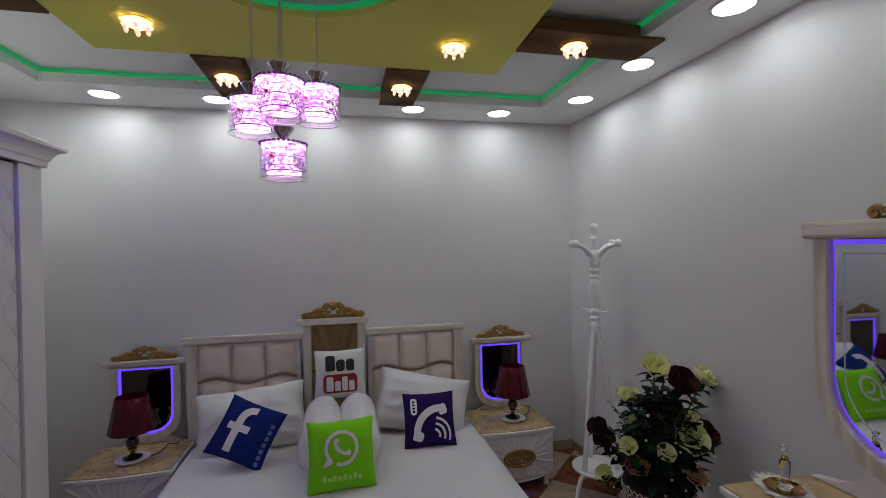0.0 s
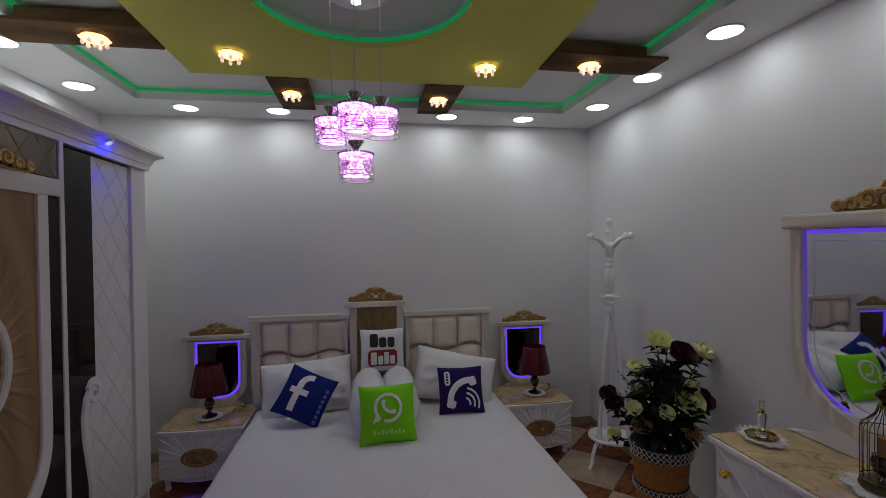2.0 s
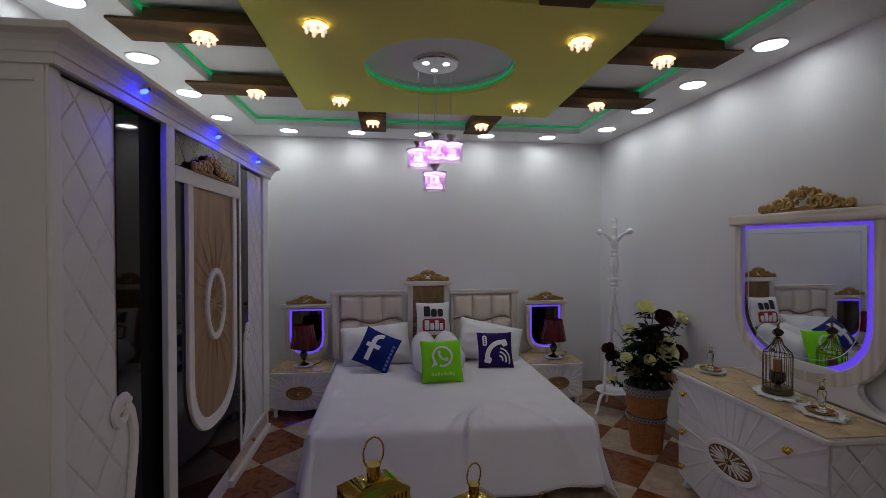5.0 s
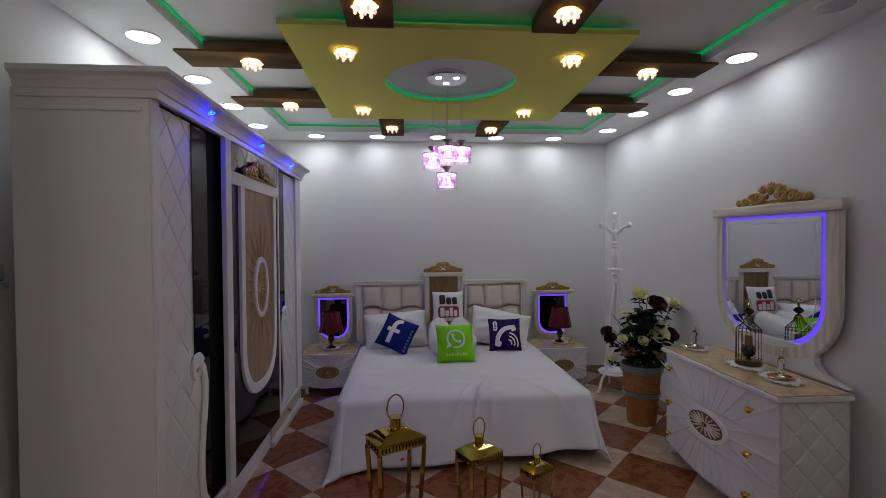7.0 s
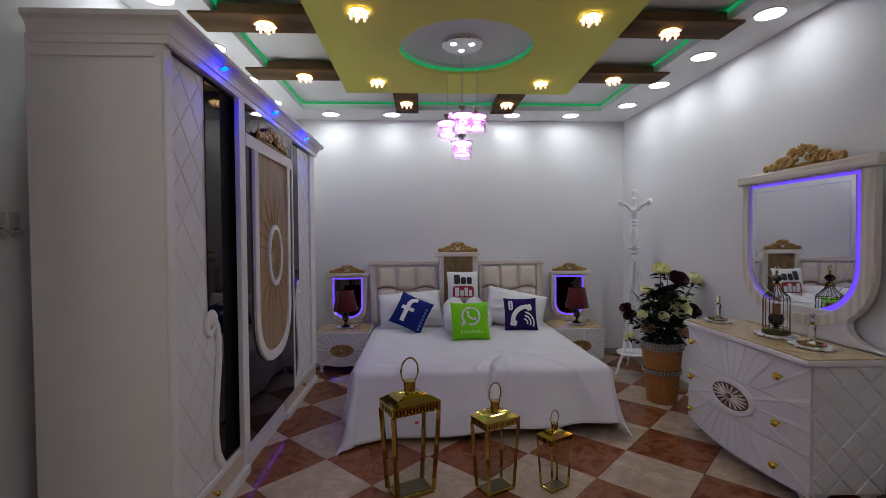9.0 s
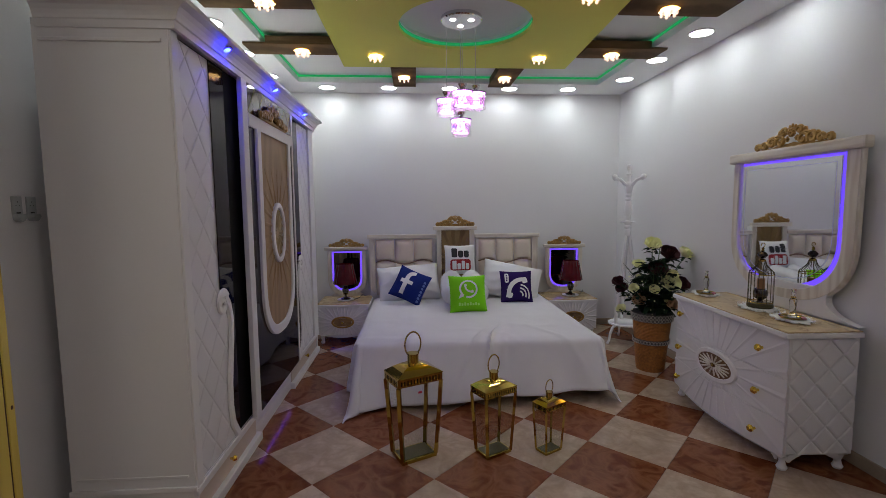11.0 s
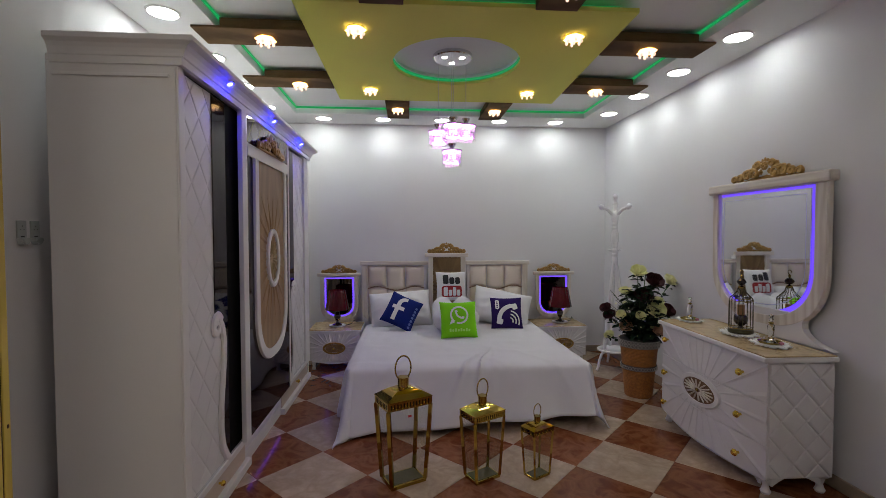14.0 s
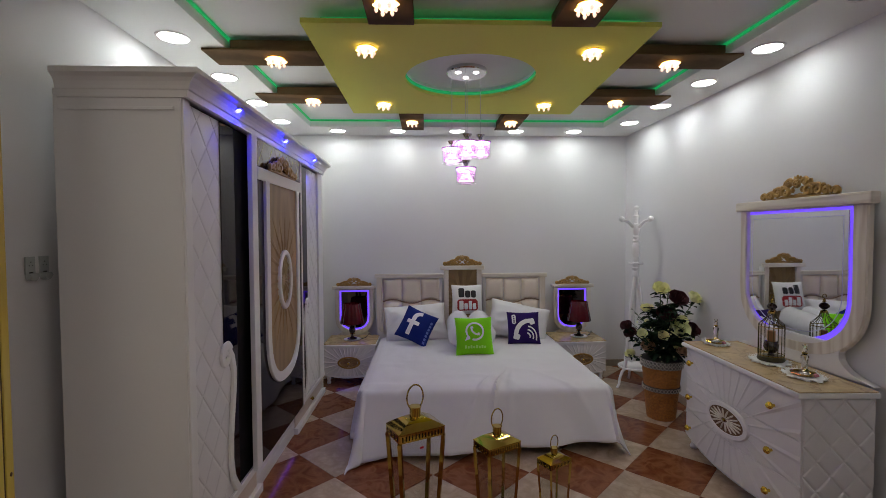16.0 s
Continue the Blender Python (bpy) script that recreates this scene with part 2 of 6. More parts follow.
LACE = mat("white_lace", (0.70, 0.69, 0.66), 0.8, vary=0.05, bump=0.4, fine=300)
AMBER = mat("dark_bead", (0.02, 0.008, 0.006), 0.08, vary=0.2, bump=0.0, coat=0.6)
ETCHED = mat("etched_blue", (0.66, 0.66, 0.92), 0.3, metal=0.5)
CABLE = mat("black_cable", (0.015, 0.015, 0.016), 0.45)
GREYCORD = mat("clear_cord", (0.55, 0.54, 0.56), 0.3)
REDTAG = mat("red_sticker", (0.6, 0.01, 0.01), 0.5)
CLEAR = glass("clear_glass", (0.97, 0.98, 0.97))
PANE = pane("thin_pane", (0.90, 0.91, 0.89), 0.035)
CLEAR_PANE = pane("thin_clear_glass", (0.975, 0.975, 0.985), 0.06)
KNOB = mat("bright_brass", (0.78, 0.56, 0.09), 0.2, metal=1.0, vary=0.05, bump=0.0)
CRYSTAL = glass("cut_crystal", (0.93, 0.85, 1.0), 0.05, 1.5)
G_DOWN = glow("led_white", (0.865, 0.98, 0.965), DOWNLIGHT)
G_HALL = glow("hall_fill_white", (0.97, 0.99, 0.93), 4.7)
G_ROSE = glow("rosette_warm", (1.0, 0.66, 0.26), ROSETTE)
G_GREEN = glow("led_green", (0.0, 0.34, 0.10), GREEN)
G_VIOLET = glow("led_violet", (0.14, 0.06, 1.0), VIOLET)
G_RING = glow("led_mirror_ring", (0.17, 0.08, 1.0), 0.80)
G_PLINTH = glow("led_plinth", (0.20, 0.06, 1.0), 2.2)
G_BLUE = glow("led_blue_spot", (0.0009, 0.0025, 1.0), 430.0)
G_UNDER = glow("led_blue_under", (0.02, 0.02, 1.0), 1.6)
G_PEND = glow("pendant_pink", (0.97, 0.42, 1.0), PENDANT)
_nt = G_PEND.node_tree
_v = _nt.nodes.new("ShaderNodeTexVoronoi")
_v.inputs["Scale"].default_value = 70
_c = _nt.nodes.new("ShaderNodeTexCoord")
_m = _nt.nodes.new("ShaderNodeMapRange")
_m.inputs[1].default_value, _m.inputs[2].default_value, _m.inputs[3].default_value, _m.inputs[4].default_value = 0.15, 0.75, PENDANT, PENDANT * 0.05
_nt.links.new(_c.outputs["Object"], _v.inputs["Vector"])
_nt.links.new(_v.outputs["Distance"], _m.inputs[0])
_nt.links.new(_m.outputs[0], _nt.nodes["Principled BSDF"].inputs["Emission Strength"])
VIOLETCHROME = mat("violet_chrome", (0.30, 0.22, 0.55), 0.12, metal=1.0, vary=0.1, bump=0.0)
G_CAN = glow("canopy_spot", (1.0, 0.97, 0.95), 12.0)


# ---- mesh helpers ----
def thing(name, label, category, loc=(0, 0, 0), rot=(0, 0, 0), group="", kind=""):
    ob = new(name)
    ob.empty_display_size = 0.05
    ob.matrix_basis = pose(*loc, *rot)
    return tagged(ob, label, category, group, kind)


def part(name, bm, material, parent, label="", smooth=False):
    """Links a bmesh, given in the coordinates of its thing, as one mesh under a thing or a part."""
    bmesh.ops.recalc_face_normals(bm, faces=bm.faces)
    me = bpy.data.meshes.new(name)
    bm.to_mesh(me)
    bm.free()
    me.materials.append(material)
    if smooth:
        me.shade_smooth()
        me.set_sharp_from_angle(angle=radians(38))
    ob = new(name, me)
    ob.parent = parent
    if label:
        ob["label"] = label
    return ob


def solo(name, bm, material, label, category, group="", kind="", smooth=False, origin=(0, 0, 0)):
    """A thing that is one mesh."""
    if any(origin):
        bmesh.ops.translate(bm, vec=[-c for c in origin], verts=bm.verts)
    ob = part(name, bm, material, None, "", smooth)
    ob.location = origin
    return tagged(ob, label, category, group, kind)


def box(x0, x1, y0, y1, z0, z1, bevel=0.0, bm=None, seg=2):
    b = bmesh.new()
    bmesh.ops.create_cube(b, size=1, matrix=Matrix.LocRotScale(((x0 + x1) / 2, (y0 + y1) / 2, (z0 + z1) / 2), None, (abs(x1 - x0), abs(y1 - y0), abs(z1 - z0))))
    if bevel:
        bmesh.ops.bevel(b, geom=b.edges[:], offset=bevel, segments=seg, affect="EDGES", profile=0.6)
    return join(bm, b)


def join(bm, b):
    if bm is None:
        return b
    me = bpy.data.meshes.new("tmp")
    b.to_mesh(me)
    b.free()
    bm.from_mesh(me)
    bpy.data.meshes.remove(me)
    return bm


def lathe(profile, seg=24, at=(0, 0, 0), bm=None, m=None):
    """A turned body from (radius, height) pairs round z."""
    b = bmesh.new()
    rings = []
    for r, z in profile:
        if r < 1e-5:
            rings.append([b.verts.new((0, 0, z))])
        else:
            rings.append([b.verts.new((r * math.cos(2 * math.pi * i / seg), r * math.sin(2 * math.pi * i / seg), z)) for i in range(seg)])
    for a, c in zip(rings, rings[1:]):
        for i in range(seg):
            j = (i + 1) % seg
            if len(a) == 1 and len(c) > 1:
                b.faces.new((a[0], c[i], c[j]))
            elif len(c) == 1 and len(a) > 1:
                b.faces.new((a[i], a[j], c[0]))
            elif len(a) > 1:
                b.faces.new((a[i], a[j], c[j], c[i]))
    if len(rings[0]) > 1 and abs(profile[0][0] - profile[-1][0]) + abs(profile[0][1] - profile[-1][1]) > 1e-6:
        b.faces.new(rings[0])
        if len(rings[-1]) > 1:
            b.faces.new(rings[-1])
    if m is not None:
        b.transform(m)
    bmesh.ops.translate(b, vec=at, verts=b.verts)
    return join(bm, b)


def tube(pts, r, seg=8, bm=None, closed=False, flat=None):
    """A round bar along points; r is a number or one per point. flat: (normal, factor) squashes it along a direction."""
    b = bmesh.new()
    P = [Vector(p) for p in pts]
    n = len(P)
    R = r if isinstance(r, (list, tuple)) else [r] * n
    rings, up = [], None
    for i, p in enumerate(P):
        t = (P[(i + 1) % n] - P[i - 1]) if closed else (P[min(i + 1, n - 1)] - P[max(i - 1, 0)])
        t.normalize()
        if up is None:
            up = Vector((0, 0, 1)) if abs(t.z) < 0.9 else Vector((1, 0, 0))
        side = t.cross(up).normalized()
        up = side.cross(t).normalized()
        ring = []
        for k in range(seg):
            a = 2 * math.pi * k / seg
            o = (side * math.cos(a) + up * math.sin(a)) * R[i]
            if flat:
                f = Vector(flat[0])
                o -= f * o.dot(f) * (1 - flat[1])
            ring.append(b.verts.new(p + o))
        rings.append(ring)
    for i in range(n if closed else n - 1):
        a, c = rings[i], rings[(i + 1) % n]
        for k in range(seg):
            b.faces.new((a[k], a[(k + 1) % seg], c[(k + 1) % seg], c[k]))
    if not closed:
        b.faces.new(rings[0])
        b.faces.new(rings[-1])
    return join(bm, b)


def prism(poly, depth, to3, bevel=0.0, bm=None):
    """A flat outline of (u, v) given thickness: to3(u, v, w) places it, w from 0 to depth."""
    b = bmesh.new()
    lo = [b.verts.new(to3(u, v, 0)) for u, v in poly]
    hi = [b.verts.new(to3(u, v, depth)) for u, v in poly]
    n = len(poly)
    b.faces.new(lo)
    b.faces.new(hi)
    for i in range(n):
        b.faces.new((lo[i], lo[(i + 1) % n], hi[(i + 1) % n], hi[i]))
    if bevel:
        top = [e for e in b.edges if e.verts[0] in hi and e.verts[1] in hi]
        bmesh.ops.bevel(b, geom=top, offset=bevel, segments=2, affect="EDGES")
    return join(bm, b)


def ringprism(outer, inner, depth, to3, bm=None, bevel=0.0):
    """A frame between two outlines with the same number of points."""
    b = bmesh.new()
    n = len(outer)
    s = bevel
    cu, cv = sum(p[0] for p in outer) / n, sum(p[1] for p in outer) / n

    def toward(p, d):
        l = math.hypot(p[0] - cu, p[1] - cv) or 1
        return (p[0] - (p[0] - cu) / l * d, p[1] - (p[1] - cv) / l * d)
    lay = []
    for pts, w in ((outer, 0), (outer, depth - s), ([toward(p, s) for p in outer], depth), ([toward(p, -s) for p in inner], depth), (inner, depth - s), (inner, 0)):
        lay.append([b.verts.new(to3(u, v, w)) for u, v in pts])
    for a, c in zip(lay, lay[1:] + lay[:1]):
        for i in range(n):
            j = (i + 1) % n
            b.faces.new((a[i], a[j], c[j], c[i]))
    return join(bm, b)


def arch_u(u0, u1, vtop, vbot, n=20, square=0.55):
    """A U outline: straight top and sides, a rounded bottom; runs round once."""
    c, hw = (u0 + u1) / 2, (u1 - u0) / 2
    rise = hw * square * 1.6
    pts = [(u0, vtop), (u0, vbot + rise)]
    for i in range(1, n):
        a = math.pi * i / n
        x, y = math.cos(math.pi - a), math.sin(a)
        pts.append((c + hw * math.copysign(abs(x) ** 0.8, x), vbot + rise - rise * abs(y) ** 0.9))
    pts += [(u1, vbot + rise), (u1, vtop)]
    return pts


def ellipse(cu, cv, a, b, n=32):
    return [(cu + a * math.cos(2 * math.pi * i / n), cv + b * math.sin(2 * math.pi * i / n)) for i in range(n)]


def clip(poly, u0, u1, v0, v1):
    for axis, lim, keep_above in ((0, u0, True), (0, u1, False), (1, v0, True), (1, v1, False)):
        out = []
        for i, p in enumerate(poly):
            q = poly[i - 1]
            ip = p[axis] >= lim - 1e-9 if keep_above else p[axis] <= lim + 1e-9
            iq = q[axis] >= lim - 1e-9 if keep_above else q[axis] <= lim + 1e-9
            if ip != iq:
                t = (lim - q[axis]) / (p[axis] - q[axis])
                out.append((q[0] + t * (p[0] - q[0]), q[1] + t * (p[1] - q[1])))
            if ip:
                out.append(p)
        poly = out
        if len(poly) < 3:
            return []
    return poly


def quilt(u0, u1, v0, v1, du, dv, rise, to3, gap=0.012):
    """Padded diamonds between sunk diagonal lines: the backing, and each pad."""
    b = bmesh.new()
    b.faces.new([b.verts.new(to3(u, v, 0)) for u, v in ((u0, v0), (u1, v0), (u1, v1), (u0, v1))])
    pads = []
    for i in range(-1, int((u1 - u0) / du * 2) + 3):
        for j in range(-1, int((v1 - v0) / dv * 2) + 3):
            if (i + j) % 2:
                continue
            cu, cv = u0 + i * du / 2, v0 + j * dv / 2
            poly = clip([(cu - du / 2, cv), (cu, cv - dv / 2), (cu + du / 2, cv), (cu, cv + dv / 2)], u0, u1, v0, v1)
            if len(poly) < 3:
                continue
            area = abs(sum(poly[k - 1][0] * p[1] - p[0] * poly[k - 1][1] for k, p in enumerate(poly))) / 2
            if area < du * dv * 0.02:
                continue
            mu, mv = sum(p[0] for p in poly) / len(poly), sum(p[1] for p in poly) / len(poly)
            s1, s2, s3 = 1 - gap / du * 0.6, 1 - gap / du * 1.8, 1 - gap / du * 4.0
            c = bmesh.new()
            lay = [[c.verts.new(to3(mu + (p[0] - mu) * s, mv + (p[1] - mv) * s, w)) for p in poly] for s, w in ((s1, 0.0005), (s2, rise * 0.75), (s3, rise))]
            n = len(poly)
            for lo, hi in zip(lay, lay[1:]):
                for k in range(n):
                    c.faces.new((lo[k], lo[(k + 1) % n], hi[(k + 1) % n], hi[k]))
            c.faces.new(lay[2])
            pads.append(c)
    return b, pads


def quilted(name, parent, material, label, under, *spec):
    back, pads = quilt(*spec)
    ob = part(name, back, material, parent, label)
    for c in pads:
        part("pad", c, material, ob if under else parent)
    return ob


def sunray(u0, u1, v0, v1, cu, cv, ru, rv, n, rise, to3, fade=0.0, thin=0.0):
    """A panel of ridges that spread from an oval to the panel's edge."""
    b = bmesh.new()
    step = 2 * math.pi / n
    items = []
    for i in range(n):
        if thin:
            items += [((i * step - thin * step) % (2 * math.pi), 0), (i * step, 1), (i * step + thin * step, 0)]
        else:
            items += [(i * step, 1), (i * step + step / 2, 0)]
    angs = [q[0] for q in items]
    corner = [math.atan2(v - cv, u - cu) % (2 * math.pi) for u, v in ((u0, v0), (u1, v0), (u1, v1), (u0, v1))]
    items += [(a, 0) for a in corner if min(abs(a - q) for q in angs) > 1e-3]
    items.sort()

    def edge(a):
        c, s = math.cos(a), math.sin(a)
        t = 9.0
        if c > 1e-6: t = min(t, (u1 - cu) / c)
        if c < -1e-6: t = min(t, (u0 - cu) / c)
        if s > 1e-6: t = min(t, (v1 - cv) / s)
        if s < -1e-6: t = min(t, (v0 - cv) / s)
        return (cu + t * c, cv + t * s)
    inn = [b.verts.new(to3(cu + ru * math.cos(a), cv + rv * math.sin(a), 0.0)) for a, k in items]
    mid, out = [], []
    for a, k in items:
        e = edge(a)
        p = (cu + ru * math.cos(a), cv + rv * math.sin(a))
        q = (p[0] + (e[0] - p[0]) * 0.25, p[1] + (e[1] - p[1]) * 0.25)
        mid.append(b.verts.new(to3(*q, rise * 0.7 if k else 0)))
        out.append(b.verts.new(to3(*e, rise * (1 - fade) if k else 0)))
    m = len(items)
    for ring_a, ring_b in ((inn, mid), (mid, out)):
        for i in range(m):
            j = (i + 1) % m
            b.faces.new((ring_a[i], ring_a[j], ring_b[j], ring_b[i]))
    return b


def spiral(cx, cz, r0, turns, a0, sign, n=22, shrink=0.15):
    pts = []
    for i in range(n):
        f = i / (n - 1)
        a = a0 + sign * f * turns * 2 * math.pi
        r = r0 * (1 - f * (1 - shrink))
        pts.append((cx + r * math.cos(a), cz + r * math.sin(a)))
    return pts


def crest(width, height, to3, thick=0.012):
    """A carved crest: rows of C-scrolls that rise to a flower in the middle, leaves on their backs."""
    b = bmesh.new()
    hw = width / 2

    def sweep(pts, radii, lift=0.5):
        n = len(pts)
        k = len(radii) - 1
        rr = []
        for i in range(n):
            f = i / (n - 1) * k
            j = min(int(f), k - 1)
            rr.append(radii[j] + (radii[j + 1] - radii[j]) * (f - j))
        tube([to3(u, v, thick * lift) for u, v in pts], rr, 6, b)
    t = thick
    edge_ = [(hw * (0.95 - 0.95 * f), height * (0.06 + 0.16 * f ** 1.25 + 0.02 * math.sin(f * 4 * math.pi))) for f in [i / 14 for i in range(15)]]
    sil = edge_ + [(-u, v) for u, v in reversed(edge_[:-1])] + [(-hw * 0.93, height * 0.01), (hw * 0.93, height * 0.01)]
    prism(sil, t * 0.25, lambda u, v, w: to3(u, v, w - t * 0.25), 0.0, b)
    for s in (-1, 1):
        for c, v, r, turns, a0, sg in ((0.90, 0.17, 0.15, 1.25, 3.4, -1), (0.70, 0.20, 0.18, 1.35, -0.6, 1), (0.50, 0.30, 0.25, 1.35, 3.5, -1), (0.28, 0.28, 0.25, 1.30, -0.5, 1), (0.20, 0.66, 0.17, 1.2, 3.4, -1)):
            p = [(s * (hw * c + (u - hw * c)), w) for u, w in spiral(hw * c, height * v, height * r, turns, a0, sg, 20)]
            sweep(p, (t * 0.52, t * 0.70, t * 0.36), 0.7)
            sweep([(s * (hw * c + height * r * 0.1), height * v - height * 0.02), (s * (hw * c - height * r * 0.1), height * v + height * 0.02)], (t * 0.55, t * 0.55), 0.7)
        back = []
        for i in range(19):
            f = i / 18
            back.append((s * hw * (0.97 - 0.88 * f), height * (0.10 + 0.62 * f ** 1.3 + 0.075 * math.sin(f * 4 * math.pi))))
        sweep(back, (t * 0.35, t * 0.6, t * 0.5, t * 0.6, t * 0.45))
        # an acanthus leaf along the shoulder and one beside the flower
        for c, v, ln, an in ((0.66, 0.40, 0.24, 0.35), (0.36, 0.60, 0.26, 0.7), (0.12, 0.24, 0.24, 1.57)):
            sweep([(s * (hw * c - math.cos(an) * height * ln * f), height * v + math.sin(an) * height * ln * f) for f in (0, 0.5, 1)], (t * 0.3, t * 0.7, t * 0.2))
    sweep([(-hw * 0.94 + 2 * hw * 0.94 * i / 12, height * 0.03) for i in range(13)], (t * 0.35, t * 0.35), 0.3)
    for k in range(8):
        a = 2 * math.pi * k / 8 + 0.39
        m = Matrix.Translation(to3(math.cos(a) * height * 0.115, height * 0.60 + math.sin(a) * height * 0.115, t * 0.8))
        bmesh.ops.create_icosphere(b, subdivisions=1, radius=height * 0.09, matrix=m)
    bmesh.ops.create_icosphere(b, subdivisions=1, radius=height * 0.07, matrix=Matrix.Translation(to3(0, height * 0.60, t * 1.1)))
    for an in (0.9, 1.57, 2.24):
        sweep([(math.cos(an) * height * 0.18, height * 0.70 + math.sin(an) * height * 0.10), (math.cos(an) * height * 0.26, height * 0.72 + math.sin(an) * height * 0.24)], (t * 0.6, t * 0.2))
    return b


def blob(b, at, r, sub=2):
    bmesh.ops.create_icosphere(b, subdivisions=sub, radius=r, matrix=Matrix.Translation(at))
    return b


# ---- the room: shell, ceiling, floor ----
XL, XR, YB, YF, ZS, ZC = -1.70, 2.30, 3.69, -0.04, 2.70, 2.775
OL, OR, OH = -1.42, 1.86, 2.58          # the wide wooden opening in the front wall
T = 0.20
solo("wall_north", box(XL - T, XR + T, YB, YB + T, 0, 3.0), WALL, "plain white painted wall behind the bed", "wall", kind="structure")
solo("wall_east", box(XR, XR + T, YF, YB, 0, 3.0), WALL, "plain white painted wall behind the dresser", "wall", kind="structure")
solo("wall_west", box(XL - T, XL, YF, YB, 0, 3.0), WALL, "plain white painted wall behind the wardrobe", "wall", kind="structure")
b = box(-3.0, OL - 0.03, YF - T, YF, 0, 3.0)
box(OR + 0.03, 3.6, YF - T, YF, 0, 3.0, bm=b)
box(OL - 0.03, OR + 0.03, YF - T, YF, OH + 0.03, 3.0, bm=b)
solo("wall_south", b, WALL, "white painted front wall with a wide opening", "wall", kind="structure")
# hall in front of the room: unseen shell, added to enclose and bounce light
solo("wall_hall_west", box(-3.2, -3.0, -3.8, YF, 0, 3.0), WALL, "plain white hall wall, assumed out of view", "wall", kind="structure")
solo("wall_hall_east", box(3.6, 3.8, -3.8, YF, 0, 3.0), WALL, "plain white hall wall, assumed out of view", "wall", kind="structure")
solo("wall_hall_south", box(-3.2, 3.8, -4.0, -3.8, 0, 3.0), WALL, "plain white hall wall, assumed out of view", "wall", kind="structure")
solo("ceiling_hall", box(-3.2, 3.8, -4.0, YF - T, 3.0, 3.12), CEIL, "plain white hall ceiling, assumed out of view", "ceiling", kind="structure")

# dropped border with a raised tray in the middle
TX0, TX1, TY0, TY1 = -1.25, 1.86, 0.36, 3.262
b = box(XL, TX0, YF, YB, ZS, 2.98)
box(TX1, XR, YF, YB, ZS, 2.98, bm=b)
box(TX0, TX1, TY1, YB, ZS, 2.98, bm=b)
box(TX0, TX1, YF, TY0, ZS, 2.98, bm=b)
box(TX0, TX1, TY0, TY1, ZC, 2.98, bm=b)
solo("ceiling", b, CEIL, "white plaster ceiling with a raised tray and dropped border", "ceiling", kind="structure")


def rect_path(x0, x1, y0, y1, z, n=6):
    pts = []
    for (ax, ay), (bx, by) in (((x0, y0), (x1, y0)), ((x1, y0), (x1, y1)), ((x1, y1), (x0, y1)), ((x0, y1), (x0, y0))):
        pts += [(ax + (bx - ax) * i / n, ay + (by - ay) * i / n, z) for i in range(n)]
    return pts


# green light line in the angle between tray and border
b = None
e, h = 0.004, 0.012
for x0, x1, y0, y1 in ((TX0 + e, TX1 - e, TY1 - e - h, TY1 - e), (TX0 + e, TX1 - e, TY0 + e, TY0 + e + h), (TX0 + e, TX0 + e + h, TY0 + 0.03, TY1 - 0.03), (TX1 - e - h, TX1 - e, TY0 + 0.03, TY1 - 0.03)):
    b = box(x0, x1, y0, y1, ZC - 0.022, ZC - 0.004, 0.003, b)
solo("light_strip", b, G_GREEN, "green glowing light strip in the ceiling tray", "light strip", smooth=True)

# hanging chartreuse panel with a round opening
PX0, PX1, PY0, PY1, PZ = -0.708, 1.312, 0.885, 2.70, 2.692
PXF = 1.236          # the panel is a little narrower towards the hall


def panel_side(y):
    return PXF + (PX1 - PXF) * (y - PY0) / (PY1 - PY0)


CX, CY, CR = 0.277, 1.745, 0.468
pan = thing("ceiling_panel", "chartreuse painted ceiling panel with a round opening", "ceiling panel", (CX, CY, PZ))
N = 64
outer, inner = [], []
for i in range(N):
    a = 2 * math.pi * (i + 0.5) / N
    c, s = math.cos(a), math.sin(a)
    slant = (PX1 - PXF) / (PY1 - PY0)
    tx = (panel_side(CY) - CX) / (c - slant * s) if c - slant * s > 1e-6 else 9.0
    tx = min(tx, (PX0 - CX) / c) if c < 0 else tx
    t = min(tx, ((PY1 - CY) if s > 0 else (PY0 - CY)) / s)
    outer.append((t * c, t * s))
    inner.append((CR * c, CR * s))
for qx, qy in ((PX0, PY0), (PXF, PY0), (PX1, PY1), (PX0, PY1)):
    k = min(range(N), key=lambda i: (outer[i][0] - qx + CX) ** 2 + (outer[i][1] - qy + CY) ** 2)
    outer[k] = (qx - CX, qy - CY)
part("board", ringprism(outer, inner, 0.026, lambda u, v, w: (u, v, w)), YELLOW, pan)
part("collar", ringprism([(p[0] * 1.06, p[1] * 1.06) for p in inner], [(p[0] * 1.012, p[1] * 1.012) for p in inner], 0.055, lambda u, v, w: (u, v, w + 0.027)), CEIL, pan, "white plaster collar above the opening")
part("ring_light", ringprism([(p[0] * 1.010, p[1] * 1.010) for p in inner], [(p[0] * 0.990, p[1] * 0.990) for p in inner], 0.022, lambda u, v, w: (u, v, w + 0.028)), G_GREEN, pan, "green glowing light ring")
b = box(PX0 - CX + 0.1, PXF - CX - 0.1, PY0 - CY + 0.03, PY0 - CY + 0.048, 0.030, 0.046, 0.003)
box(PX0 - CX + 0.03, PX0 - CX + 0.048, PY0 - CY + 0.1, PY1 - CY - 0.1, 0.030, 0.046, 0.003, b)
box(PXF - CX - 0.048, PXF - CX - 0.03, PY0 - CY + 0.1, PY1 - CY - 0.1, 0.030, 0.046, 0.003, b)
part("edge_light", b, G_GREEN, pan, "green glowing light strip on the panel's upper side")
